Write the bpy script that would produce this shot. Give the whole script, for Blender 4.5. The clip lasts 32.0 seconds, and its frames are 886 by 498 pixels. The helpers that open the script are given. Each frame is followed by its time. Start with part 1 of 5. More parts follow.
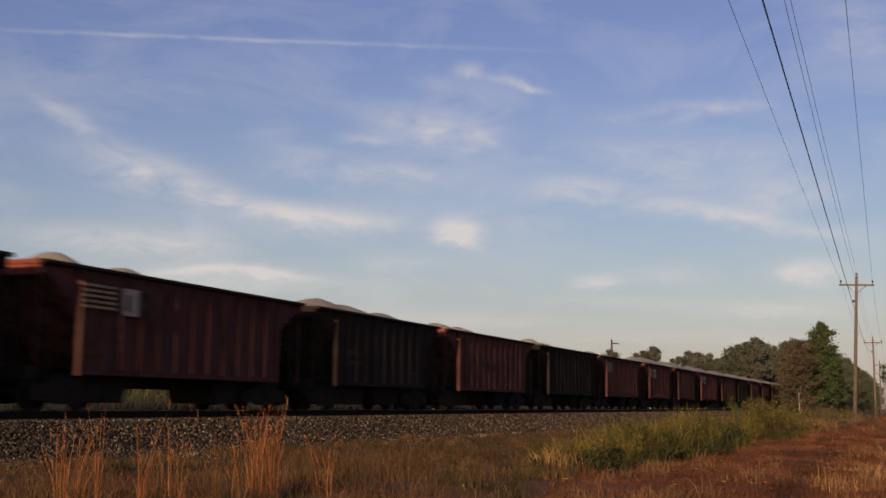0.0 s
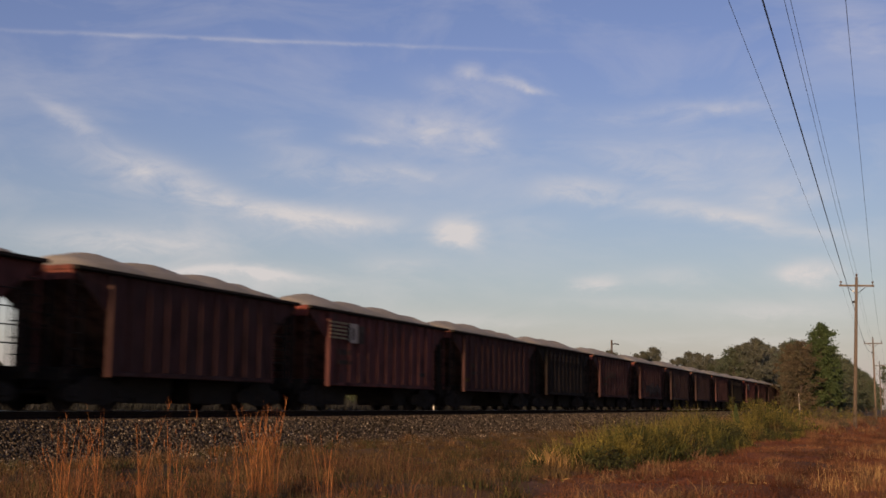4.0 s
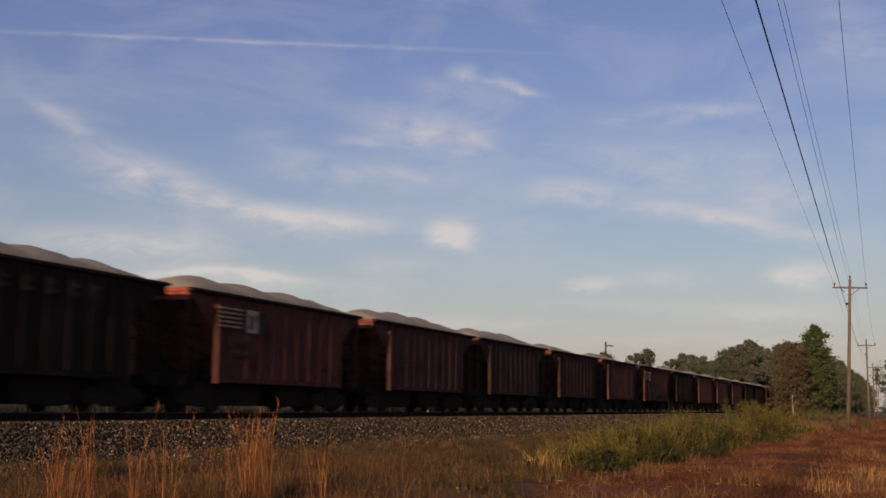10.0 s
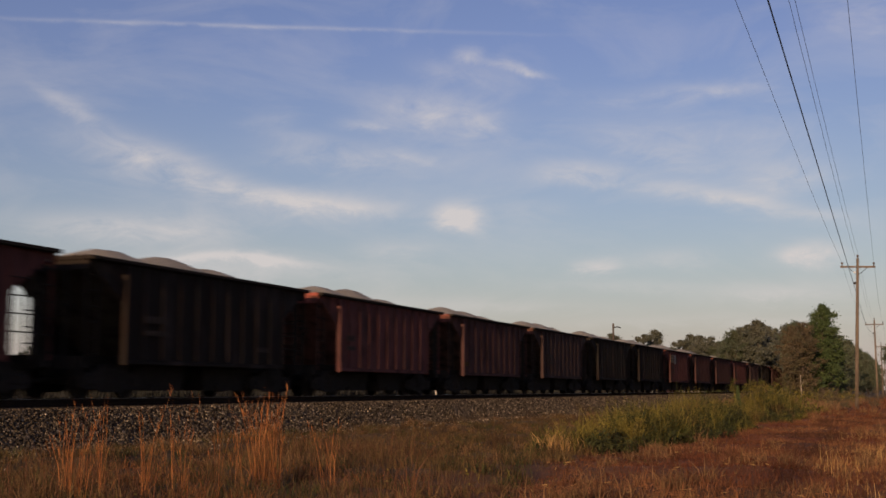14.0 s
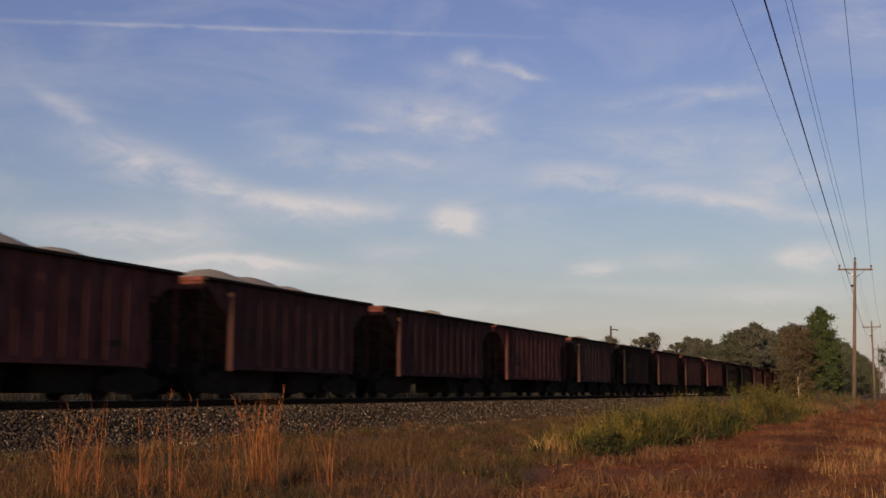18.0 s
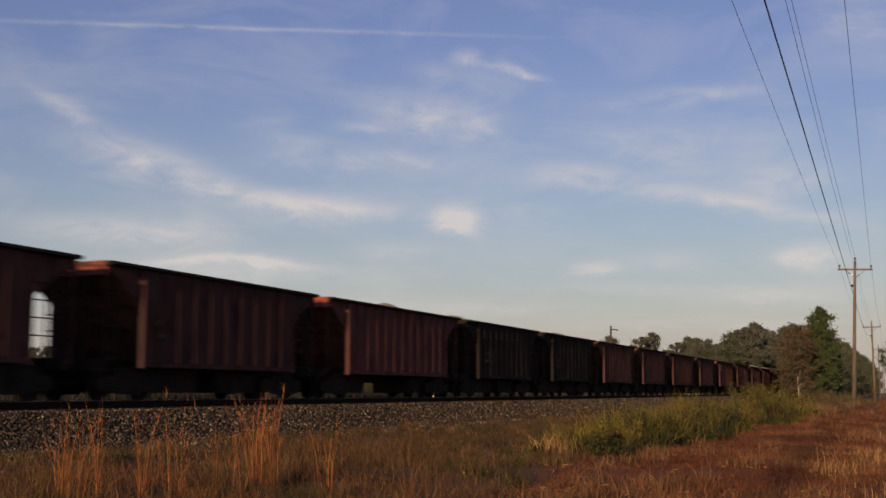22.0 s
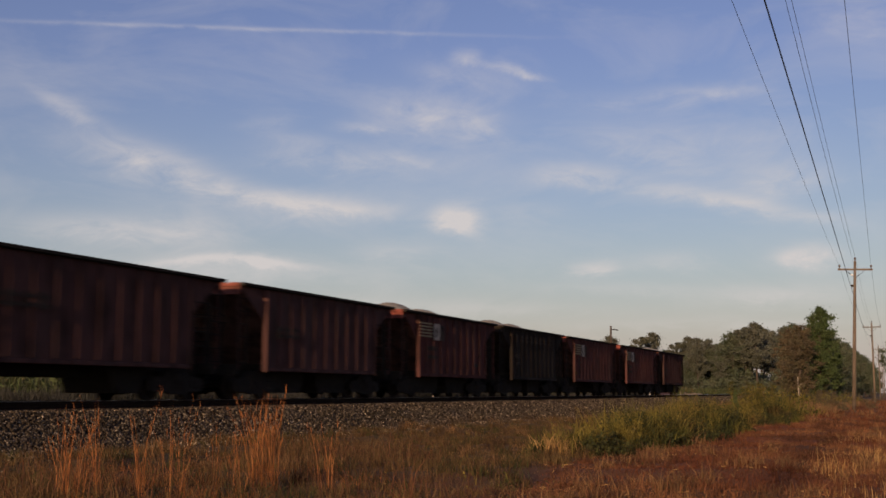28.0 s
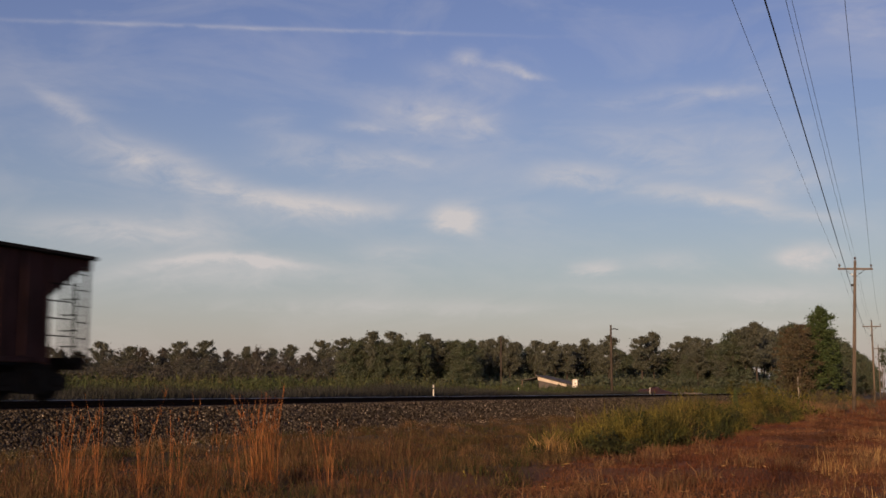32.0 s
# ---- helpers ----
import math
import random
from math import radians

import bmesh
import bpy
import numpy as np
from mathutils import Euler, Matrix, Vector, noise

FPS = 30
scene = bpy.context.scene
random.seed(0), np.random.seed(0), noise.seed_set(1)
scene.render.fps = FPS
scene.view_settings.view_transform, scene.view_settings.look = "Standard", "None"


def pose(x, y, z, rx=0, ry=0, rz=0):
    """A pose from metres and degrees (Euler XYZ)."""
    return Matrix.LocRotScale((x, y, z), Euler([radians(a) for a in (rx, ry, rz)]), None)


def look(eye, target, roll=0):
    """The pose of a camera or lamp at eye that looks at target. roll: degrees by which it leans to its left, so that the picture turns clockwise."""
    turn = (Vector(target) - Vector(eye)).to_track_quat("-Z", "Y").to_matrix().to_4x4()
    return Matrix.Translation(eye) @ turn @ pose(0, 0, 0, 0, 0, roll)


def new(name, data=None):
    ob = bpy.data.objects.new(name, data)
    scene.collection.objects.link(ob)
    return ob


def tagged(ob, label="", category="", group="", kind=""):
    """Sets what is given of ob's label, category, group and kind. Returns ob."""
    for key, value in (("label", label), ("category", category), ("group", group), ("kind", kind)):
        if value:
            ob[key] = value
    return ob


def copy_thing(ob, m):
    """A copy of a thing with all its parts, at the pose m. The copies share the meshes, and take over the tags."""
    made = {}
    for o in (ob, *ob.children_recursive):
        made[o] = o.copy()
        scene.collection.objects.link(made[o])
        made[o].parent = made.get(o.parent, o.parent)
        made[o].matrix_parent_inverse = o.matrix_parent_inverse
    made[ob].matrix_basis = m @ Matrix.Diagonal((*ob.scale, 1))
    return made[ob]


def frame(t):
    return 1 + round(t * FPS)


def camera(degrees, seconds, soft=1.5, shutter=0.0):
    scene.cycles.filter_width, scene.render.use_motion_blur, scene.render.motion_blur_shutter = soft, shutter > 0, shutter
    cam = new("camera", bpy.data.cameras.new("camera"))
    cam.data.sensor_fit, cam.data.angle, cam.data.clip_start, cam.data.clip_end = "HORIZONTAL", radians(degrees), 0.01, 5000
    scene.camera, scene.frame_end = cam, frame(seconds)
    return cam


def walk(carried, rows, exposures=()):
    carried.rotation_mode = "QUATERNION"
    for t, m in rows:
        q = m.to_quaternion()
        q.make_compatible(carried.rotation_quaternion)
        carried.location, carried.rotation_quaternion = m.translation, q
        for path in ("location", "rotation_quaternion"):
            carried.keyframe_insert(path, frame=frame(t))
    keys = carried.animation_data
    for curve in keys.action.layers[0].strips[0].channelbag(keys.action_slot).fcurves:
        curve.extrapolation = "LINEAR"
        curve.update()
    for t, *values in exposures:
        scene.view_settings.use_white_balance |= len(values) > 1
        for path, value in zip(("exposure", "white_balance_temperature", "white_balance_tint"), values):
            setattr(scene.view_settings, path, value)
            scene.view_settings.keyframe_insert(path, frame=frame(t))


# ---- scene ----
# ---- camera: a tripod beside the line, nudged a little now and then ----
cam = camera(42.0, 32.0, soft=1.6, shutter=0.5)
EYE = (0.0, 0.0, 1.40)


def aim(pan, tilt, roll):
    """Camera pose: degrees turned left of the track's run, tilted up, leaned."""
    return pose(*EYE, 90 + tilt, 0, pan) @ pose(0, 0, 0, 0, 0, roll)


TURNS = [
    (0.0, 21.943, 7.70, 0.45), (3.0, 21.947, 7.72, 0.48), (6.0, 21.943, 7.73, 0.48), (7.0, 21.94, 7.735, 0.46),
    (7.5, 21.91, 7.75, 0.44), (8.0, 21.87, 7.75, 0.45), (8.5, 21.66, 7.775, 0.455), (9.0, 21.545, 7.785, 0.47),
    (9.5, 21.57, 7.795, 0.49), (10.0, 21.655, 7.81, 0.49), (10.5, 21.70, 7.835, 0.50), (11.0, 21.755, 7.84, 0.46),
    (11.5, 21.895, 7.80, 0.40), (12.0, 22.07, 7.73, 0.37), (12.5, 22.045, 7.72, 0.32), (13.0, 21.99, 7.484, 0.04),
    (13.5, 22.02, 7.14, -0.05), (14.0, 21.99, 6.97, -0.02), (14.5, 21.915, 6.965, -0.01), (16.5, 21.878, 7.05, 0.0),
    (17.0, 21.876, 7.075, 0.01), (17.5, 21.871, 7.09, 0.0), (28.0, 21.871, 7.09, 0.0), (30.5, 21.872, 7.085, 0.02),
    (32.0, 21.873, 7.055, 0.02),
]
walk(cam, [(t, aim(p, e, r)) for t, p, e, r in TURNS],
     [(0.0, 0.07), (8.0, 0.06), (9.5, 0.0), (29.0, 0.0), (31.0, 0.0), (32.0, -0.08)])
scene.view_settings.exposure = 0.0

# ---- sky and sun ----
SUN_EL = 11.0
SUN_TO = Vector((0.024, -1.0, math.tan(radians(SUN_EL))))     # towards the sun, low and almost along the track

world = bpy.data.worlds.new("world")
scene.world = world
world.use_nodes = True
wt = world.node_tree
wt.nodes.clear()


def wnode(kind, **values):
    n = wt.nodes.new(kind)
    for k, v in values.items():
        setattr(n, k, v)
    return n


def wmath(op, a, b=None, c=None):
    n = wnode("ShaderNodeMath", operation=op)
    for i, v in enumerate((a, b, c)):
        if v is None:
            continue
        if isinstance(v, (int, float)):
            n.inputs[i].default_value = v
        else:
            wt.links.new(v, n.inputs[i])
    return n.outputs[0]


sky = wnode("ShaderNodeTexSky", sky_type="NISHITA", sun_disc=False, sun_elevation=radians(SUN_EL),
            sun_rotation=math.atan2(SUN_TO.x, SUN_TO.y), air_density=1.0, dust_density=1.2, ozone_density=2.0)
coord = wnode("ShaderNodeTexCoord").outputs["Generated"]
sep = wnode("ShaderNodeSeparateXYZ")
wt.links.new(coord, sep.inputs[0])
DEG = 57.29578
azim = wmath("MULTIPLY", wmath("ARCTAN2", wmath("MULTIPLY", sep.outputs[0], -1.0), sep.outputs[1]), DEG)
elev = wmath("MULTIPLY", wmath("ARCSINE", sep.outputs[2]), DEG)
# clouds lie in drawn-out sheets, long across and thin upwards
layer = wnode("ShaderNodeCombineXYZ")
wt.links.new(wmath("MULTIPLY", azim, 0.16), layer.inputs[0])
wt.links.new(wmath("MULTIPLY", elev, 0.16), layer.inputs[1])


def cloud_noise(scale, detail, rough, stretch, turn):
    m = wnode("ShaderNodeMapping")
    m.inputs["Scale"].default_value = stretch
    m.inputs["Rotation"].default_value = (0, 0, radians(turn))
    wt.links.new(layer.outputs[0], m.inputs[0])
    n = wnode("ShaderNodeTexNoise")
    n.inputs["Scale"].default_value, n.inputs["Detail"].default_value = scale, detail
    n.inputs["Roughness"].default_value, n.inputs["Distortion"].default_value = rough, 0.6
    wt.links.new(m.outputs[0], n.inputs["Vector"])
    return n.outputs["Fac"]


wisps = cloud_noise(1.1, 8, 0.60, (0.55, 1.5, 1.0), 12)
fine = cloud_noise(3.2, 8, 0.66, (0.7, 1.6, 1.0), 14)


torn_az = wmath("MULTIPLY_ADD", wmath("SUBTRACT", wisps, 0.5), 2.4, azim)
torn_el = wmath("MULTIPLY_ADD", wmath("SUBTRACT", fine, 0.5), 1.1, elev)


def bank(az, el, wide, high, slope, amount, bow=0.0, across=torn_az, upward=torn_el):
    """A soft cloud bank round a direction, degrees; slope: rise of el per degree of az."""
    da = wmath("SUBTRACT", across, az)
    de = wmath("SUBTRACT", wmath("SUBTRACT", upward, el), wmath("MULTIPLY", da, wmath("MULTIPLY_ADD", da, bow, slope)))
    qa = wmath("POWER", wmath("ABSOLUTE", wmath("DIVIDE", da, wide)), 2.4)
    qe = wmath("POWER", wmath("ABSOLUTE", wmath("DIVIDE", de, high)), 2.0)
    return wmath("MULTIPLY", wmath("EXPONENT", wmath("MULTIPLY", wmath("ADD", qa, qe), -1.0)), amount)


BANKS = [
    # the long band that falls across the left of the sky, and its wisp
    (33.6, 10.4, 4.4, 0.75, 0.31, 0.32), (28.4, 9.25, 3.8, 0.52, 0.10, 0.42), (37.0, 11.1, 3.5, 1.0, 0.2, 0.24), (40.3, 13.4, 1.9, 0.40, 0.38, 0.22),
    (37.6, 7.8, 4.6, 0.75, 0.0, 0.36), (33.0, 8.6, 4.0, 0.6, 0.1, 0.12),
    # the low arch over the train
    (32.5, 6.55, 4.0, 0.26, 0.0, 0.44, -0.03), (32.5, 5.75, 6.0, 0.9, 0.0, 0.24),
    # thin torn sheets in the middle
    (27.2, 11.6, 3.6, 0.75, 0.04, 0.27), (29.0, 12.5, 2.0, 0.35, 0.1, 0.12), (26.0, 13.2, 1.2, 0.25, 0.0, 0.16), (30.6, 13.2, 1.4, 0.3, -0.1, 0.10),
    (22.2, 13.7, 3.4, 1.0, 0.12, 0.26), (19.8, 13.0, 1.5, 0.6, 0.0, 0.16), (23.9, 11.55, 1.2, 0.25, 0.2, 0.12),
    (20.6, 16.5, 0.7, 0.35, 0.0, 0.30), (18.2, 15.75, 1.6, 0.24, 0.25, 0.30), (21.0, 15.6, 2.2, 0.6, 0.2, 0.13),
    # the small bright puff
    (21.35, 8.62, 1.15, 0.60, 0.06, 0.74), (20.9, 8.1, 0.8, 0.40, 0.35, 0.22),
    # streaks on the right
    (9.1, 14.5, 2.6, 0.38, 0.0, 0.19), (13.0, 14.2, 3.0, 0.5, 0.05, 0.08), (14.9, 10.65, 2.4, 0.60, 0.04, 0.42), (11.2, 11.4, 3.0, 0.6, 0.25, 0.19),
    (7.6, 9.15, 4.0, 0.48, 0.2, 0.40), (5.1, 10.2, 2.4, 0.8, 0.0, 0.26), (10.0, 12.3, 5.0, 0.9, 0.1, 0.18), (1.5, 17.5, 2.2, 1.2, 0.1, 0.20),
    # flat puffs low down
    (14.2, 6.05, 1.3, 0.36, 0.0, 0.50), (10.6, 6.4, 1.9, 0.5, 0.0, 0.22), (4.3, 6.38, 1.35, 0.5, 0.0, 0.78), (24.3, 6.9, 1.8, 0.6, 0.05, 0.22),
    (20.0, 4.1, 7.0, 0.35, 0.02, 0.16), (10.5, 3.3, 6.0, 0.3, 0.0, 0.16), (12.5, 5.1, 4.0, 0.28, 0.03, 0.16), (30.0, 4.3, 5.0, 0.35, -0.02, 0.12),
    (6.1, 4.6, 3.2, 0.5, 0.0, 0.26), (17.2, 8.8, 1.8, 0.6, 0.0, 0.14),
]
total = None
for b in BANKS:
    one = bank(*b[:5], b[5] * 1.35, *b[6:])
    total = one if total is None else wmath("ADD", total, one)
ragged = wmath("MULTIPLY_ADD", wisps, 1.7, wmath("MULTIPLY_ADD", fine, 2.6, -1.2))
cover = wmath("MULTIPLY", total, wmath("MAXIMUM", ragged, 0.0))
thin = wmath("MULTIPLY", wmath("MAXIMUM", wmath("SUBTRACT", wisps, 0.46), 0.0), 0.8)
trail = wmath("MULTIPLY", bank(32.0, 17.66, 11.6, 0.10, -0.0214, 0.34, -0.0024, azim, wmath("MULTIPLY_ADD", wmath("SUBTRACT", fine, 0.5), 0.3, elev)), wmath("MAXIMUM", wmath("MULTIPLY_ADD", fine, 2.0, -0.35), 0.0))
haze = wmath("MULTIPLY", wmath("EXPONENT", wmath("MULTIPLY", wmath("MAXIMUM", elev, 0.0), -0.20)), 0.82)
cover = wmath("MINIMUM", wmath("ADD", wmath("ADD", cover, thin), trail), 0.85)

SKY_GAIN, CLOUD = 0.10, (6.7, 6.15, 5.95)
tint = wnode("ShaderNodeMix", data_type="RGBA", blend_type="MULTIPLY")
tint.inputs["Factor"].default_value = 1.0
warmth = wnode("ShaderNodeMix", data_type="RGBA")
warmth.inputs["A"].default_value, warmth.inputs["B"].default_value = (1.07, 0.957, 1.01, 1), (1.09, 0.905, 1.15, 1)
climb = wnode("ShaderNodeMapRange")
climb.inputs["From Min"].default_value, climb.inputs["From Max"].default_value = 6.0, 17.0
wt.links.new(elev, climb.inputs["Value"])
wt.links.new(climb.outputs[0], warmth.inputs["Factor"])
wt.links.new(warmth.outputs["Result"], tint.inputs["B"])
wt.links.new(sky.outputs[0], tint.inputs["A"])
veil = wnode("ShaderNodeMix", data_type="RGBA")
veil.inputs["B"].default_value = (5.12, 4.33, 4.32, 1)
wt.links.new(haze, veil.inputs["Factor"])
wt.links.new(tint.outputs["Result"], veil.inputs["A"])
white = wnode("ShaderNodeMix", data_type="RGBA")
white.inputs["B"].default_value = (*CLOUD, 1)
wt.links.new(cover, white.inputs["Factor"])
wt.links.new(veil.outputs["Result"], white.inputs["A"])
bg = wnode("ShaderNodeBackground")
bg.inputs["Strength"].default_value = SKY_GAIN
wt.links.new(white.outputs["Result"], bg.inputs["Color"])
wt.links.new(bg.outputs[0], wnode("ShaderNodeOutputWorld").inputs["Surface"])

sun_data = bpy.data.lights.new("sun", "SUN")
sun_data.energy, sun_data.angle, sun_data.color = 5.0, radians(1.0), (1.0, 0.64, 0.36)
sun = new("sun", sun_data)
sun.matrix_world = look(SUN_TO * 60, (0, 0, 0))


# ---- materials ----
def shade(name, base, second=None, scale=4.0, rough=0.85, metal=0.0, bump=0.3, bump_scale=None, stretch=(1, 1, 1),
          mix=(0.4, 0.65), object_colour=False, island=0.0, per_object=0.0, third=None, third_scale=0.4, third_mix=(0.5, 0.7),
          world_space=False, sheen=0.3, translucent=0.0, across=None):
    """A worn procedural surface: two or three colours broken up by noise, with fine relief."""
    m = bpy.data.materials.new(name)
    m.use_nodes = True
    nt = m.node_tree
    nt.nodes.clear()
    out = nt.nodes.new("ShaderNodeOutputMaterial")
    pr = nt.nodes.new("ShaderNodeBsdfPrincipled")
    pr.inputs["Roughness"].default_value, pr.inputs["Metallic"].default_value = rough, metal
    pr.inputs["Specular IOR Level"].default_value = sheen
    nt.links.new(pr.outputs[0], out.inputs[0])
    if world_space:
        vec = nt.nodes.new("ShaderNodeNewGeometry").outputs["Position"]
    else:
        vec = nt.nodes.new("ShaderNodeTexCoord").outputs["Object"]
    mp = nt.nodes.new("ShaderNodeMapping")
    mp.inputs["Scale"].default_value = stretch
    nt.links.new(vec, mp.inputs[0])
    info = nt.nodes.new("ShaderNodeObjectInfo")
    if not world_space:
        off = nt.nodes.new("ShaderNodeVectorMath")
        off.operation = "ADD"
        push = nt.nodes.new("ShaderNodeMath")
        push.operation = "MULTIPLY"
        push.inputs[1].default_value = 37.0
        nt.links.new(info.outputs["Random"], push.inputs[0])
        nt.links.new(mp.outputs[0], off.inputs[0])
        nt.links.new(push.outputs[0], off.inputs[1])
        vec = off.outputs[0]
    else:
        vec = mp.outputs[0]

    def noise_at(s, detail=6.0, rough_n=0.6):
        n = nt.nodes.new("ShaderNodeTexNoise")
        n.inputs["Scale"].default_value, n.inputs["Detail"].default_value = s, detail
        n.inputs["Roughness"].default_value = rough_n
        nt.links.new(vec, n.inputs["Vector"])
        return n.outputs["Fac"]

    def ramp(fac, lo, hi):
        r = nt.nodes.new("ShaderNodeMapRange")
        r.inputs["From Min"].default_value, r.inputs["From Max"].default_value = lo, hi
        nt.links.new(fac, r.inputs["Value"])
        return r.outputs[0]

    def blend(fac, a, b):
        x = nt.nodes.new("ShaderNodeMix")
        x.data_type = "RGBA"
        nt.links.new(fac, x.inputs["Factor"])
        for socket, v in (("A", a), ("B", b)):
            if isinstance(v, tuple):
                x.inputs[socket].default_value = (*v, 1)
            else:
                nt.links.new(v, x.inputs[socket])
        return x.outputs["Result"]

    colour = info.outputs["Color"] if object_colour else base
    if second is not None:
        colour = blend(ramp(noise_at(scale), *mix), colour, second)
    if third is not None:
        colour = blend(ramp(noise_at(third_scale, 4.0), *third_mix), colour, third)
    if across is not None:
        # another soil beyond a line along the track: (from x, to x, two colours)
        place = nt.nodes.new("ShaderNodeSeparateXYZ")
        nt.links.new(nt.nodes.new("ShaderNodeNewGeometry").outputs["Position"], place.inputs[0])
        wander = nt.nodes.new("ShaderNodeMath")
        wander.operation = "MULTIPLY_ADD"
        wander.inputs[1].default_value = 5.0
        nt.links.new(noise_at(0.5), wander.inputs[0])
        nt.links.new(place.outputs[0], wander.inputs[2])
        other = blend(ramp(noise_at(1.7), 0.42, 0.6), across[2], across[3])
        colour = blend(ramp(wander.outputs[0], across[0] + 2.5, across[1] + 2.5), other, colour)
    if island or per_object:
        src = nt.nodes.new("ShaderNodeNewGeometry").outputs["Random Per Island"] if island else info.outputs["Random"]
        amount = island or per_object
        hsv = nt.nodes.new("ShaderNodeHueSaturation")
        r = nt.nodes.new("ShaderNodeMapRange")
        r.inputs["To Min"].default_value, r.inputs["To Max"].default_value = 1 - amount, 1 + amount
        nt.links.new(src, r.inputs["Value"])
        nt.links.new(r.outputs[0], hsv.inputs["Value"])
        if isinstance(colour, tuple):
            hsv.inputs["Color"].default_value = (*colour, 1)
        else:
            nt.links.new(colour, hsv.inputs["Color"])
        colour = hsv.outputs[0]
    if isinstance(colour, tuple):
        pr.inputs["Base Color"].default_value = (*colour, 1)
    else:
        nt.links.new(colour, pr.inputs["Base Color"])
    if bump:
        b = nt.nodes.new("ShaderNodeBump")
        b.inputs["Strength"].default_value, b.inputs["Distance"].default_value = bump, 0.02
        nt.links.new(noise_at(bump_scale or scale * 5, 4.0), b.inputs["Height"])
        nt.links.new(b.outputs[0], pr.inputs["Normal"])
    if translucent:
        tr = nt.nodes.new("ShaderNodeBsdfTranslucent")
        if isinstance(colour, tuple):
            tr.inputs["Color"].default_value = (*colour, 1)
        else:
            nt.links.new(colour, tr.inputs["Color"])
        mx = nt.nodes.new("ShaderNodeMixShader")
        mx.inputs[0].default_value = translucent
        nt.links.new(pr.outputs[0], mx.inputs[1])
        nt.links.new(tr.outputs[0], mx.inputs[2])
        nt.links.new(mx.outputs[0], out.inputs[0])
    return m


PAINT = shade("weathered_car_paint", (0.1, 0.03, 0.02), (0.019, 0.0118, 0.0098), 2.2, 0.85, 0, 0.25, 18, (1, 1, 0.35),
              (0.45, 0.75), object_colour=True, third=(0.056, 0.041, 0.036), third_scale=0.9, third_mix=(0.52, 0.82), sheen=0.06)
BLACK_STEEL = shade("black_running_gear", (0.022, 0.0195, 0.0175), (0.030, 0.025, 0.021), 5, 0.95, 0.0, 0.3, sheen=0.03)
WHEEL_STEEL = shade("worn_wheel_steel", (0.02, 0.017, 0.015), (0.035, 0.024, 0.018), 6, 0.75, 0.2, 0.2, sheen=0.1)
WHITE_PAINT = shade("faded_white_lettering", (0.33, 0.29, 0.25), (0.09, 0.06, 0.05), 3.5, 0.7, 0, 0.15, mix=(0.48, 0.75), sheen=0.05)
CREAM_PAINT = shade("faded_cream_lettering", (0.24, 0.20, 0.13), (0.08, 0.055, 0.04), 3.5, 0.7, 0, 0.15, mix=(0.48, 0.75), sheen=0.05)
GREY_PAINT = shade("faded_grey_lettering", (0.044, 0.036, 0.031), (0.018, 0.014, 0.012), 3.5, 0.75, 0, 0.15, mix=(0.42, 0.7), sheen=0.05)
SPRAY = shade("washed_out_spray_paint", (0.062, 0.050, 0.044), (0.020, 0.013, 0.011), 2.2, 0.8, 0, 0.15, mix=(0.38, 0.62), sheen=0.05)
YELLOW_PAINT = shade("faded_yellow_paint", (0.10, 0.06, 0.012), (0.03, 0.018, 0.008), 5, 0.7, 0, 0.15, sheen=0.05)
GRAVEL_LOAD = shade("crushed_stone_load", (0.27, 0.252, 0.212), (0.19, 0.175, 0.147), 14, 0.95, 0, 0.9, 45, third=(0.30, 0.276, 0.235), third_scale=0.8)
BALLAST = shade("ballast_stone_bed", (0.088, 0.069, 0.050), (0.024, 0.019, 0.014), 24, 0.95, 0, 1.0, 30, world_space=True,
                third=(0.06, 0.042, 0.028), third_scale=0.7)
STONE = shade("grey_ballast_stone", (0.100, 0.082, 0.062), (0.036, 0.029, 0.022), 9, 0.95, 0, 0.4, 60, mix=(0.35, 0.6), island=0.8, sheen=0.05)
PALE_STONE = shade("pale_ballast_stone", (0.36, 0.30, 0.225), (0.20, 0.165, 0.125), 9, 0.95, 0, 0.4, 60, mix=(0.35, 0.6), island=0.5, sheen=0.05)
RAIL_STEEL = shade("rusted_rail_steel", (0.016, 0.011, 0.0085), (0.026, 0.016, 0.011), 8, 0.95, 0.0, 0.2, world_space=True, sheen=0.04)
RAIL_HEAD = shade("polished_rail_head", (0.35, 0.34, 0.33), (0.22, 0.2, 0.19), 6, 0.3, 0.9, 0.05, world_space=True)
TIE_WOOD = shade("creosoted_tie_wood", (0.045, 0.035, 0.028), (0.09, 0.075, 0.06), 4, 0.9, 0, 0.5, 30, (1, 6, 6), per_object=0.3)
GROUND = shade("rough_ground", (0.100, 0.043, 0.019), (0.058, 0.031, 0.014), 1.3, 0.97, 0, 0.9, 14, world_space=True, across=(-7.2, -5.4, (0.080, 0.054, 0.027), (0.045, 0.031, 0.016)),
               third=(0.13, 0.040, 0.0125), third_scale=0.2, third_mix=(0.46, 0.6))
DRY_GRASS = shade("dry_russet_grass", (0.105, 0.036, 0.017), (0.190, 0.088, 0.040), 0.55, 0.9, 0, 0, island=0.5, world_space=True, stretch=(0.8, 0.45, 1),
                  mix=(0.42, 0.58), third=(0.074, 0.032, 0.016), third_scale=0.62, third_mix=(0.50, 0.60), translucent=0.3)
SEDGE = shade("orange_broomsedge", (0.22, 0.076, 0.023), (0.30, 0.120, 0.039), 2.5, 0.85, 0, 0, island=0.4, translucent=0.35)
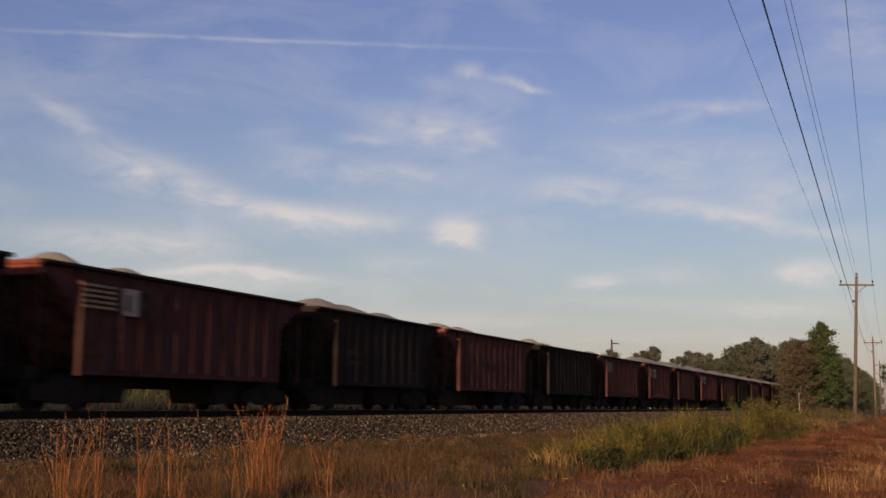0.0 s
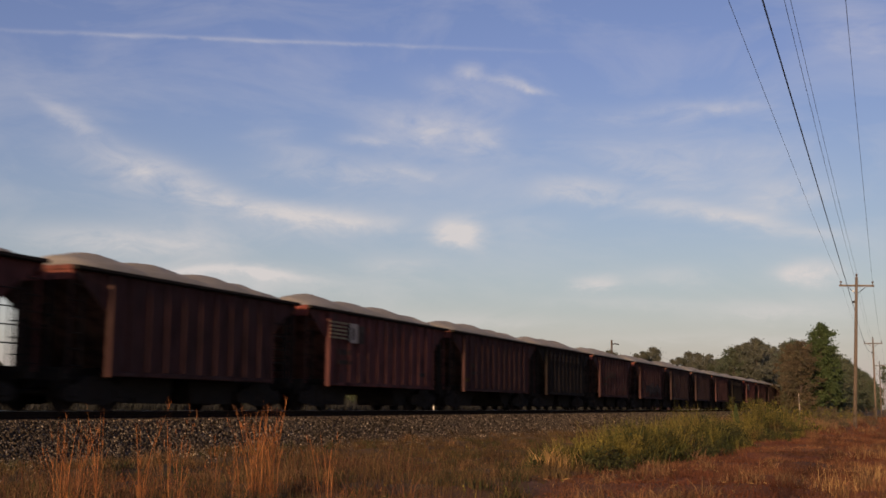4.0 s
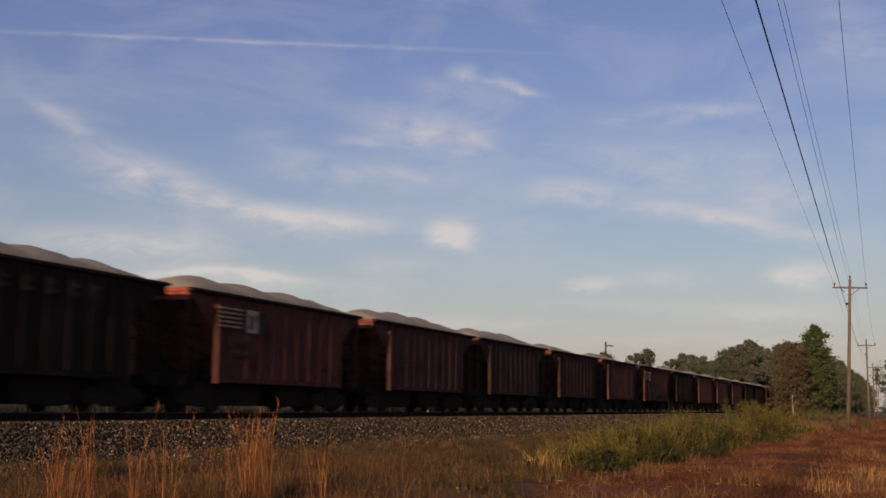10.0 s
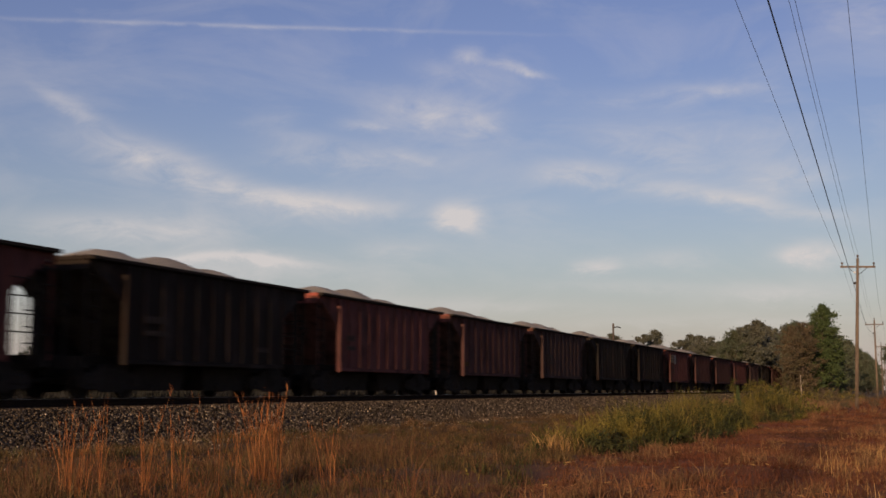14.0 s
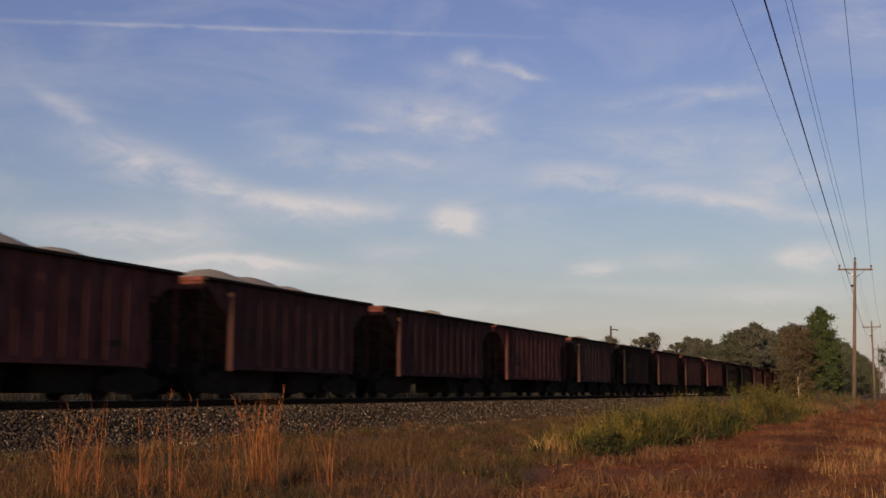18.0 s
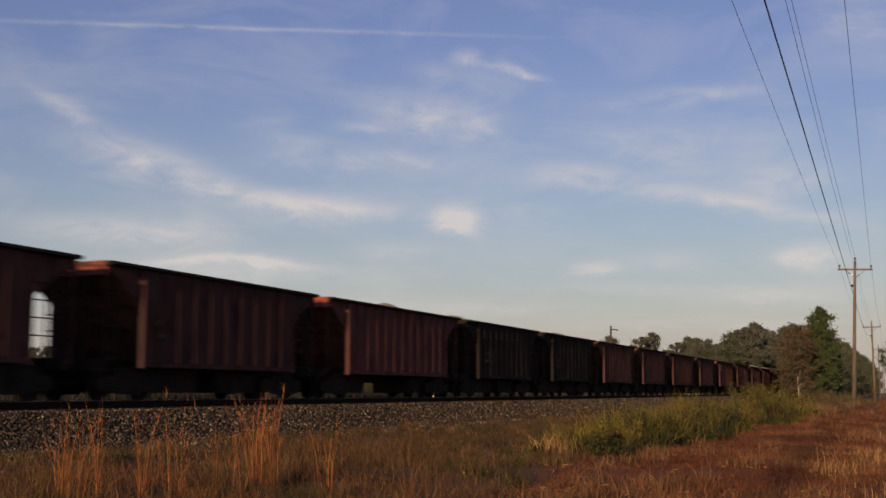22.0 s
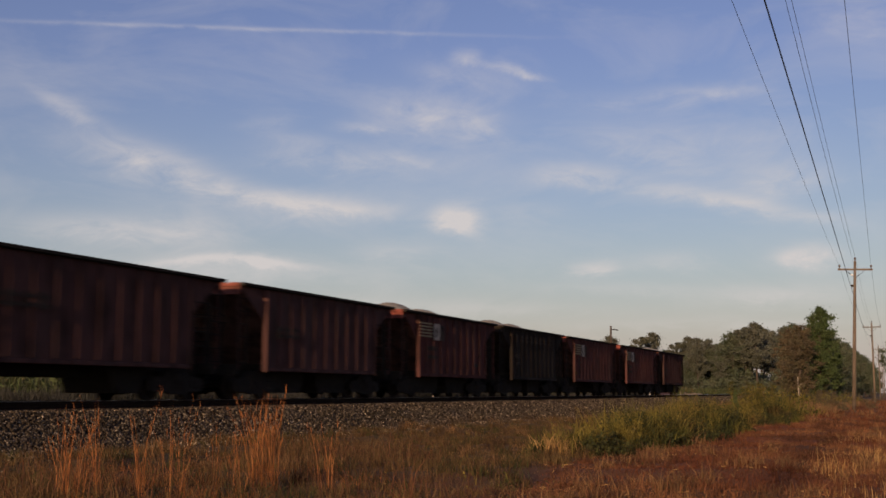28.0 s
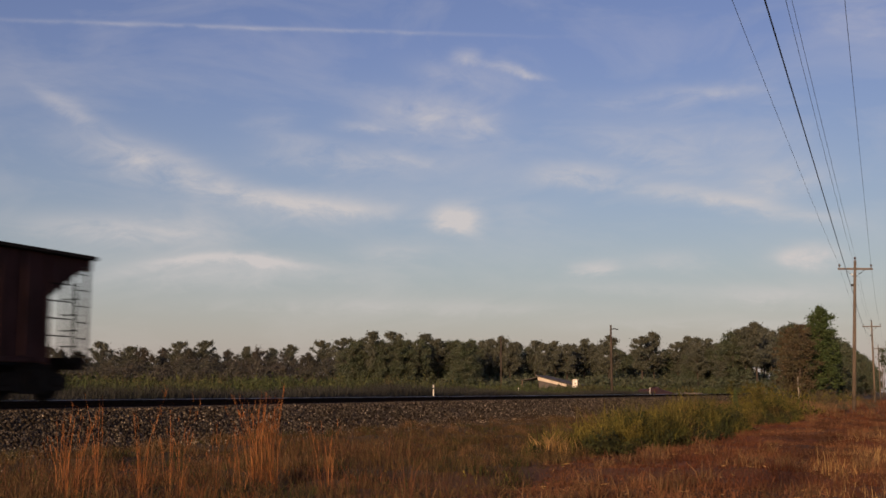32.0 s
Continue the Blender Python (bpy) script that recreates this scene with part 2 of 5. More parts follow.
OLIVE_GRASS = shade("olive_meadow_grass", (0.082, 0.050, 0.021), (0.125, 0.084, 0.034), 0.8, 0.9, 0, 0, island=0.5, world_space=True,
                    third=(0.046, 0.024, 0.013), third_scale=0.9, third_mix=(0.48, 0.62), translucent=0.3)
WEED = shade("green_weed_leaf", (0.042, 0.050, 0.011), (0.172, 0.140, 0.028), 1.1, 0.8, 0, 0, island=0.65, world_space=True, mix=(0.42, 0.58),
             third=(0.098, 0.056, 0.023), third_scale=0.6, third_mix=(0.53, 0.66), translucent=0.3)
HERB = shade("dark_herb_leaf", (0.022, 0.029, 0.009), (0.044, 0.046, 0.013), 1.4, 0.85, 0, 0, island=0.5, world_space=True, translucent=0.2)
RUST_STALK = shade("rust_brown_stalk", (0.105, 0.045, 0.022), (0.060, 0.030, 0.018), 0.9, 0.9, 0, 0, island=0.5, world_space=True, translucent=0.25)
TUFT_SEDGE = shade("golden_broomsedge", (0.25, 0.092, 0.030), (0.34, 0.150, 0.052), 2.5, 0.85, 0, 0, island=0.4, translucent=0.35)
DUSTY_GRASS = shade("dusky_pink_grass", (0.19, 0.100, 0.056), (0.125, 0.092, 0.04), 0.5, 0.9, 0, 0, island=0.4, world_space=True, translucent=0.25)
DULL_GRASS = shade("dull_grey_grass", (0.040, 0.040, 0.037), (0.034, 0.036, 0.030), 0.4, 0.9, 0, 0, island=0.4, world_space=True, translucent=0.25)
TAN_GRASS = shade("tan_dry_grass", (0.190, 0.108, 0.050), (0.120, 0.070, 0.034), 1.2, 0.9, 0, 0, island=0.5, world_space=True, translucent=0.3)
STRAW = shade("bleached_straw", (0.33, 0.20, 0.075), (0.44, 0.29, 0.12), 3, 0.9, 0, 0, island=0.3, translucent=0.3)
FIELD_WEED = shade("field_weed_leaf", (0.040, 0.056, 0.021), (0.060, 0.072, 0.029), 0.25, 0.9, 0, 0, island=0.4, world_space=True,
                   third=(0.065, 0.046, 0.024), third_scale=0.12, translucent=0.2)
# far leaf colours are paled and greyed to stand for distance haze
PINE = shade("haze_paled_pine_needles", (0.122, 0.134, 0.102), (0.146, 0.150, 0.116), 0.5, 0.9, 0, 0, island=0.3, translucent=0.5)
BROADLEAF = shade("haze_paled_broad_leaves", (0.098, 0.126, 0.079), (0.130, 0.138, 0.092), 0.5, 0.85, 0, 0, island=0.35, translucent=0.5)
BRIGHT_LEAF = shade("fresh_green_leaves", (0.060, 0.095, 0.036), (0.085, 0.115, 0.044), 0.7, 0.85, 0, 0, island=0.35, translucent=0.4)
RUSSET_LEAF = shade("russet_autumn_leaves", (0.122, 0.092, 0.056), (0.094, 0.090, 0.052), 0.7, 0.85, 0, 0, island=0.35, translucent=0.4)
DUSKY_LEAF = shade("haze_greyed_thicket", (0.104, 0.096, 0.082), (0.086, 0.092, 0.070), 0.05, 0.9, 0, 0, island=0.3, translucent=0.5)
BARK = shade("grey_pine_bark", (0.075, 0.058, 0.046), (0.045, 0.036, 0.03), 5, 0.95, 0, 0.6, 20, (1, 1, 0.3))
PALE_BARK = shade("pale_bark", (0.38, 0.33, 0.27), (0.2, 0.17, 0.14), 4, 0.9, 0, 0.4)
POLE_WOOD = shade("weathered_pole_wood", (0.145, 0.113, 0.085), (0.095, 0.076, 0.059), 6, 0.9, 0, 0.4, 25, (1, 1, 0.12))
INSULATOR = shade("brown_glazed_insulator", (0.05, 0.03, 0.025), None, rough=0.2, bump=0, sheen=0.6)
WIRE = shade("dark_wire", (0.02, 0.02, 0.022), None, rough=0.5, bump=0)
SHED_WALL = shade("white_sheet_wall", (0.60, 0.54, 0.46), (0.42, 0.35, 0.28), 1.5, 0.7, 0, 0.15)
SHED_ROOF = shade("dark_shed_roof", (0.06, 0.055, 0.055), (0.1, 0.085, 0.075), 2, 0.85, 0, 0.2)
POST_WHITE = shade("white_marker_paint", (0.78, 0.76, 0.72), (0.5, 0.46, 0.4), 6, 0.6, 0, 0.1)
CLAY = shade("red_clay", (0.085, 0.031, 0.024), (0.06, 0.026, 0.019), 0.9, 0.95, 0, 0.8, 7)
SAND = shade("pale_sandy_road", (0.33, 0.26, 0.19), (0.24, 0.18, 0.13), 1.2, 0.95, 0, 0.5, 8)


# ---- building helpers ----
class Shape:
    """Collects vertices and faces for one mesh."""

    def __init__(self):
        self.v, self.f = [], []

    def add(self, verts, faces):
        n = len(self.v)
        self.v.extend(tuple(p) for p in verts)
        self.f.extend(tuple(i + n for i in f) for f in faces)
        return self

    def box(self, x0, x1, y0, y1, z0, z1, c=0.0):
        """A box; c: chamfer of its four long (y) edges."""
        if not c:
            return self.add([(x0, y0, z0), (x1, y0, z0), (x1, y1, z0), (x0, y1, z0), (x0, y0, z1), (x1, y0, z1), (x1, y1, z1), (x0, y1, z1)],
                            [(0, 3, 2, 1), (4, 5, 6, 7), (0, 1, 5, 4), (1, 2, 6, 5), (2, 3, 7, 6), (3, 0, 4, 7)])
        prof = [(x0 + c, z0), (x1 - c, z0), (x1, z0 + c), (x1, z1 - c), (x1 - c, z1), (x0 + c, z1), (x0, z1 - c), (x0, z0 + c)]
        return self.prism_y(prof, y0, y1)

    def prism_y(self, prof, y0, y1):
        """Extrude an (x, z) outline, counter-clockwise seen from -y, along y."""
        n = len(prof)
        vs = [(x, y0, z) for x, z in prof] + [(x, y1, z) for x, z in prof]
        fs = [tuple(range(n)), tuple(range(2 * n - 1, n - 1, -1))]
        fs += [(i, i + n, (i + 1) % n + n, (i + 1) % n) for i in range(n)]
        return self.add(vs, fs)

    def prism_x(self, prof, x0, x1):
        """Extrude a (y, z) outline along x."""
        n = len(prof)
        vs = [(x0, y, z) for y, z in prof] + [(x1, y, z) for y, z in prof]
        fs = [tuple(range(n - 1, -1, -1)), tuple(range(n, 2 * n))]
        fs += [(i, (i + 1) % n, (i + 1) % n + n, i + n) for i in range(n)]
        return self.add(vs, fs)

    def tube(self, path, radii, n=8, caps=True):
        """A round tube through points, with a radius at each."""
        path = [Vector(p) for p in path]
        if isinstance(radii, (int, float)):
            radii = [radii] * len(path)
        vs, fs = [], []
        for i, p in enumerate(path):
            d = (path[min(i + 1, len(path) - 1)] - path[max(i - 1, 0)]).normalized()
            a = d.orthogonal().normalized()
            b = d.cross(a)
            vs += [p + (a * math.cos(k * math.tau / n) + b * math.sin(k * math.tau / n)) * radii[i] for k in range(n)]
        for i in range(len(path) - 1):
            fs += [(i * n + k, i * n + (k + 1) % n, (i + 1) * n + (k + 1) % n, (i + 1) * n + k) for k in range(n)]
        if caps:
            fs += [tuple(range(n - 1, -1, -1)), tuple(range((len(path) - 1) * n, len(path) * n))]
        return self.add(vs, fs)

    def lathe_x(self, prof, n=20, y=0.0, z=0.0):
        """Turn an (x, radius) outline about an axle along x."""
        vs = [(x, y + r * math.cos(k * math.tau / n), z + r * math.sin(k * math.tau / n)) for x, r in prof for k in range(n)]
        fs = [(i * n + k, i * n + (k + 1) % n, (i + 1) * n + (k + 1) % n, (i + 1) * n + k)
              for i in range(len(prof) - 1) for k in range(n)]
        fs += [tuple(range(n - 1, -1, -1)), tuple(range((len(prof) - 1) * n, len(prof) * n))]
        return self.add(vs, fs)

    def mesh(self, name, material, smooth=False):
        me = bpy.data.meshes.new(name)
        me.from_pydata(self.v, [], self.f)
        me.materials.append(material)
        if smooth:
            me.polygons.foreach_set("use_smooth", [True] * len(me.polygons))
        me.update()
        return me


def fast_mesh(name, verts, quads, material):
    """A mesh from arrays: verts (n, 3), faces (m, 3 or 4)."""
    me = bpy.data.meshes.new(name)
    m, k = quads.shape
    me.vertices.add(len(verts))
    me.vertices.foreach_set("co", np.asarray(verts, np.float32).ravel())
    me.loops.add(m * k)
    me.loops.foreach_set("vertex_index", quads.astype(np.int32).ravel())
    me.polygons.add(m)
    me.polygons.foreach_set("loop_start", np.arange(m, dtype=np.int32) * k)
    me.materials.append(material)
    me.update(calc_edges=True)
    return me


def part(name, shape, material, parent, label="", smooth=False, at=None):
    data = shape.mesh(name, material, smooth) if isinstance(shape, Shape) else shape
    ob = new(name, data)
    ob.parent = parent
    if at is not None:
        ob.matrix_basis = at
    if label:
        tagged(ob, label)
    return ob


def thing(name, label, category, group="", kind="", at=None):
    ob = new(name)
    ob.empty_display_size = 0.3
    if at is not None:
        ob.matrix_basis = at
    return tagged(ob, label, category, group, kind)


def solid(name, shape, material, label, category, group="", kind="", at=None, smooth=False):
    ob = new(name, shape.mesh(name, material, smooth) if isinstance(shape, Shape) else shape)
    if at is not None:
        ob.matrix_basis = at
    return tagged(ob, label, category, group, kind)


rng = np.random.default_rng(7)


LATTICE = np.random.default_rng(5).uniform(-1, 1, (256, 256))


def value_noise(x, y):
    xi, yi = np.floor(x).astype(int), np.floor(y).astype(int)
    fx, fy = x - xi, y - yi
    fx, fy = fx * fx * (3 - 2 * fx), fy * fy * (3 - 2 * fy)
    a, c = LATTICE[xi % 256, yi % 256], LATTICE[(xi + 1) % 256, yi % 256]
    d, e = LATTICE[xi % 256, (yi + 1) % 256], LATTICE[(xi + 1) % 256, (yi + 1) % 256]
    return (a * (1 - fx) + c * fx) * (1 - fy) + (d * (1 - fx) + e * fx) * fy


def smooth_noise(x, y, scale, seed=0.0):
    """Rolling, uneven noise on arrays, about -1..1."""
    x, y = np.asarray(x, float) * scale * 0.7 + seed * 17.3, np.asarray(y, float) * scale * 0.7 + seed * 31.7
    return value_noise(x, y) + 0.5 * value_noise(x * 2.1 + 9, y * 2.1 + 4) + 0.25 * value_noise(x * 4.3, y * 4.3)


# ---- the ground: one sheet to the horizon ----
TRACK_X, RAIL_Z = -20.5, 1.185


def ground_height(x, y):
    x, y = np.asarray(x, float), np.asarray(y, float)
    near = np.exp(-((x + 3) ** 2 + (y - 30) ** 2) / 60 ** 2)
    h = 0.06 + near * (0.115 * smooth_noise(x, y, 0.7, 1.0) + 0.06 * smooth_noise(x, y, 2.4, 4.0))
    # a shallow ditch before the ballast, and the lower far side behind the track
    h = h - 0.12 * np.exp(-((x + 13.5) / 2.2) ** 2) * np.clip((70 - y) / 40, 0, 1)
    far = np.clip((-x - 22.5) / 3.0, 0, 1)
    return h + far * 0.55


def build_ground():
    def spread(lo, hi, fine_lo, fine_hi, step):
        mid = np.arange(fine_lo, fine_hi + step, step)
        below = fine_lo - np.geomspace(1, fine_lo - lo, 26)[::-1]
        above = fine_hi + np.geomspace(1, hi - fine_hi, 26)
        return np.concatenate([below, mid, above])
    xs = spread(-2600, 2600, -24, 8, 0.22)
    ys = spread(-800, 4200, 8, 60, 0.25)
    gx, gy = np.meshgrid(xs, ys)
    v = np.stack([gx, gy, ground_height(gx, gy)], -1).reshape(-1, 3)
    i = np.arange(len(ys) * len(xs)).reshape(len(ys), len(xs))
    q = np.stack([i[:-1, :-1], i[:-1, 1:], i[1:, 1:], i[1:, :-1]], -1).reshape(-1, 4)
    return solid("ground", fast_mesh("ground", v, q, GROUND), None, "rough reddish-brown ground with thin dry grass", "ground", kind="structure")


ground = build_ground()

# ---- the railway: ballast, ties, rails ----
TRACK_Y0, TRACK_Y1 = -690.0, 900.0
BED_TOP = RAIL_Z - 0.22


def build_bed():
    ys = np.concatenate([[TRACK_Y0], np.arange(5, 120, 0.5), np.geomspace(121, TRACK_Y1, 30)])
    prof = [(-24.6, -0.2), (-22.3, BED_TOP - 0.02), (-21.9, BED_TOP), (-19.1, BED_TOP), (-18.75, BED_TOP - 0.03), (-18.35, 0.72), (-17.9, 0.42),
            (-17.45, 0.16), (-16.7, -0.12)]
    v, q, n = [], [], len(prof)
    for j, y in enumerate(ys):
        for k, (x, z) in enumerate(prof):
            w = 0.02 * float(smooth_noise(y, k * 3.0, 0.8, 2.0)) if 0 < k < n - 1 and not 1 <= k <= 3 else 0.0
            v.append((x + w * 1.6, y, z + w * 0.5 - (0.025 if k > 3 else 0.0)))
    for j in range(len(ys) - 1):
        q += [(j * n + k, j * n + k + 1, (j + 1) * n + k + 1, (j + 1) * n + k) for k in range(n - 1)]
    return solid("ballast_bed", fast_mesh("ballast_bed", np.array(v), np.array(q), BALLAST), None,
                 "raised bed of grey crushed-stone ballast under the track", "ballast", kind="structure")


ballast_bed = build_bed()


def rail_shape(x, y0, y1):
    prof = [(-0.075, 0.0), (0.075, 0.0), (0.075, 0.012), (0.012, 0.035), (0.009, 0.13), (0.036, 0.142), (0.036, 0.178),
            (-0.036, 0.178), (-0.036, 0.142), (-0.009, 0.13), (-0.012, 0.035), (-0.075, 0.012)]
    return Shape().prism_y([(x + a, RAIL_Z - 0.19 + b) for a, b in prof], y0, y1)


for side, x in (("near", TRACK_X + 0.753), ("far", TRACK_X - 0.753)):
    rail = solid("rail", rail_shape(x, TRACK_Y0, TRACK_Y1), RAIL_STEEL, "dark rusted steel rail spiked to wooden ties", "rail", "running rails", "structure")
    part("rail_head", Shape().box(x - 0.03, x + 0.03, TRACK_Y0, TRACK_Y1, RAIL_Z - 0.011, RAIL_Z - 0.001, 0.004), RAIL_HEAD, rail, "polished running surface")

# ---- the train ----
# along the track at 0 s: the first side post of each hopper car
POSTS = [10.83, 23.16, 36.98, 49.18, 63.29, 76.9, 90.83, 103.14, 115.21, 128.65, 141.71, 153.82, 166.21, 178.43, 190.85, 203.17, 215.34, 227.73,
         240.28, 252.35, 264.86, 277.15, 289.26, 303.23, 315.46, 327.85, 340.12, 352.4, 364.69, 376.84, 389.28, 401.78, 415.24, 429.18,
         441.67, 453.87, 466.32, 478.59, 492.43, 504.78, 516.95, 529.29, 541.49, 555.49, 568.17, 582.05, 595.92, 608.37, 620.6, 632.69, 646.78, 660.46]
KINDS = "SLSLLLSSLLSSSSSSSSSSSSLSSSSSSSSLLSSSSLSSSSLSLLSSSLLS"


def run(t):
    """How far the train has rolled after t seconds: it gathers a little speed."""
    return 19.631 * t + 0.018 * t * t


GAP, OVERHANG, TOP, SILL = 1.0, 1.5, 3.60, 0.92
COUPLED = {"S": 12.33, "L": 13.85}

WHEEL_R = 0.457
FRAME_PROFILE = [(-1.28, 0.30), (-1.16, 0.24), (-0.62, 0.24), (-0.34, 0.16), (0.34, 0.16), (0.62, 0.24), (1.16, 0.24), (1.28, 0.30), (1.28, 0.56),
                 (1.10, 0.66), (0.75, 0.66), (0.48, 0.84), (0.30, 0.90), (-0.30, 0.90), (-0.48, 0.84), (-0.75, 0.66), (-1.10, 0.66), (-1.28, 0.56)]


def wheelset_mesh():
    s = Shape()
    for d in (1, -1):
        prof = [(0.66, 0.12), (0.66, WHEEL_R + 0.026), (0.69, WHEEL_R + 0.026), (0.70, WHEEL_R), (0.795, WHEEL_R - 0.004), (0.80, WHEEL_R - 0.06),
                (0.74, WHEEL_R - 0.08), (0.735, 0.16), (0.81, 0.13), (0.81, 0.06)]
        s.lathe_x([(d * x, r) for x, r in prof], 22)
    s.lathe_x([(-1.02, 0.07), (-0.82, 0.085), (0.82, 0.085), (1.02, 0.07)], 10)
    # rims are chalk-marked at one place, so that the turning shows
    for d in (1, -1):
        s.box(min(d * 0.795, d * 0.806), max(d * 0.795, d * 0.806), -0.05, 0.05, WHEEL_R - 0.13, WHEEL_R - 0.06)
    return s.mesh("wheelset", WHEEL_STEEL)


WHEELSET = wheelset_mesh()


def truck_meshes():
    sf = Shape()
    sf.prism_x(FRAME_PROFILE, 0.93, 1.07)
    sf.box(0.90, 1.11, -1.05, -0.72, 0.34, 0.58, 0.03).box(0.90, 1.11, 0.72, 1.05, 0.34, 0.58, 0.03)
    for k in (-0.16, 0.0, 0.16):
        sf.tube([(1.08, k, 0.30), (1.08, k, 0.62)], 0.065, 8)
    bol = Shape().box(-1.12, 1.12, -0.2, 0.2, 0.52, 0.80, 0.05).box(-0.35, 0.35, -0.35, 0.35, 0.72, 0.90, 0.04)
    return sf.mesh("side_frame", BLACK_STEEL), bol.mesh("bolster", BLACK_STEEL)


SIDE_FRAME, BOLSTER = truck_meshes()


def plate(pts, thick, axis=(1, 0, 0)):
    """A slab from four corners, thickened along axis."""
    a = Vector(axis) * thick
    vs = [Vector(p) for p in pts] + [Vector(p) + a for p in pts]
    return Shape().add(vs, [(3, 2, 1, 0), (4, 5, 6, 7), (0, 1, 5, 4), (1, 2, 6, 5), (2, 3, 7, 6), (3, 0, 4, 7)])


def build_hopper(kind):
    """An open-top hopper car: y along the track, its front towards -y, z = 0 on the rail head, its middle at y = 0."""
    half = (COUPLED[kind] - GAP) / 2
    post = half - OVERHANG
    car = thing("hopper_car", "weathered open-top steel hopper car rolling on the track", "hopper car", "hopper cars of the train")
    for d in (1, -1):
        sh = 1.47 * d
        part("side_sheet", Shape().box(min(sh, sh - 0.03 * d), max(sh, sh - 0.03 * d), -post, post - 0.12, SILL + 0.05, TOP - 0.06), PAINT, car)
        part("top_chord", Shape().box(min(1.43 * d, 1.60 * d), max(1.43 * d, 1.60 * d), -half, half, TOP - 0.10, TOP, 0.02), BLACK_STEEL, car)
        part("side_sill", Shape().box(min(1.38 * d, 1.52 * d), max(1.38 * d, 1.52 * d), -post, post - 0.12, SILL - 0.03, SILL + 0.09, 0.015), PAINT, car)
        n = 10 if kind == "S" else 12
        rib = Shape()
        outline = [(1.472, SILL + 0.10), (1.550, SILL + 0.12), (1.550, TOP - 0.32), (1.530, TOP - 0.12), (1.472, TOP - 0.12)]
        rib.prism_y(outline if d > 0 else [(-x, z) for x, z in reversed(outline)], -0.04, 0.04)
        rib_mesh = rib.mesh("side_rib", PAINT)
        for k in range(1, n):
            part("side_rib", rib_mesh, PAINT, car, at=pose(0, -post + (2 * post - 0.16) * k / n, 0))
        px0, px1 = (1.40, 1.570) if d > 0 else (-1.570, -1.40)
        pm = Shape().box(px0, px1, -0.04, 0.04, SILL - 0.06, TOP - 0.13, 0.0).mesh("end_post", PAINT)
        part("end_post", pm, PAINT, car, at=pose(0, -post, 0))
        px0, px1 = (1.42, 1.535) if d > 0 else (-1.535, -1.42)
        part("end_post", Shape().box(px0, px1, post - 0.19, post - 0.115, SILL - 0.06, TOP - 0.13), PAINT, car)
    for e in (1, -1):
        yo, yi = e * (half - 0.02), e * (half - 0.06)
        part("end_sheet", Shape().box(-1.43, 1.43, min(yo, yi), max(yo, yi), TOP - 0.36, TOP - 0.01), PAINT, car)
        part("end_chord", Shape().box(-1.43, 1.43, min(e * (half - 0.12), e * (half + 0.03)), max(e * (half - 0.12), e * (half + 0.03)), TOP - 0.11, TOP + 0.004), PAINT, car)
        # the floor slopes down and inwards below the end sheet
        top_y, low_y = e * (half - 0.07), e * (half - 3.50)
        part("slope_sheet", plate([(-1.42, top_y, TOP - 0.15), (1.42, top_y, TOP - 0.15), (1.42, low_y, 1.12), (-1.42, low_y, 1.12)], 0.03, (0, -e, 0.6)), PAINT, car)
        for d in (1, -1):
            wedge = plate([(1.425 * d, e * (post - 0.12), TOP - 0.06), (1.425 * d, e * (half - 0.10), TOP - 0.06), (1.425 * d, e * (half - 0.10), TOP - 0.17),
                           (1.425 * d, e * (post - 0.12), TOP - 0.17 - (OVERHANG + 0.02) * 0.675)], 0.02, (-d, 0, 0))
            part("end_wedge", wedge, PAINT, car)
            part("corner_post", Shape().box(min(1.34 * d, 1.40 * d), max(1.34 * d, 1.40 * d), min(e * (half - 0.05), e * (half - 0.12)),
                                            max(e * (half - 0.05), e * (half - 0.12)), SILL, TOP - 0.12), PAINT, car)
            lad = part("ladder", Shape().box(min(1.36 * d, 1.40 * d), max(1.36 * d, 1.40 * d), e * (half - 0.52) - 0.02, e * (half - 0.52) + 0.02, SILL, TOP - 0.7)
                       .box(min(1.36 * d, 1.40 * d), max(1.36 * d, 1.40 * d), e * (half - 0.06) - 0.02, e * (half - 0.06) + 0.02, SILL, TOP - 0.12), BLACK_STEEL, car)
            rung = Shape().tube([(1.40 * d, e * (half - 0.54), 0), (1.42 * d, e * (half - 0.5), 0), (1.42 * d, e * (half - 0.08), 0), (1.40 * d, e * (half - 0.04), 0)], 0.014, 6).mesh("rung", BLACK_STEEL)
            for k in range(6):
                part("rung", rung, BLACK_STEEL, lad, at=pose(0, 0, 1.12 + 0.40 * k))
        for d in ((1, -1) if e > 0 else ()):
            for k in range(4):
                zg = 1.55 + 0.42 * k
                part("grab_iron", Shape().tube([(1.44 * d, post - 0.14, zg), (1.50 * d, post - 0.10, zg), (1.50 * d, half - 0.80, zg), (1.42 * d, half - 0.76, zg)], 0.017, 6), BLACK_STEEL, car)
            part("stanchion", Shape().box(min(1.40 * d, 1.44 * d), max(1.40 * d, 1.44 * d), half - 0.80, half - 0.74, SILL, TOP - 0.55), BLACK_STEEL, car)
            end_ladder = part("end_ladder", Shape().box(0.62 * d - 0.02, 0.62 * d + 0.02, half - 0.16, half - 0.12, SILL, TOP - 0.7)
                              .box(1.16 * d - 0.02, 1.16 * d + 0.02, half - 0.16, half - 0.12, SILL, TOP - 0.3), BLACK_STEEL, car)
            bar = Shape().tube([(0.60 * d, half - 0.10, 0), (1.18 * d, half - 0.10, 0)], 0.016, 6).mesh("rung", BLACK_STEEL)
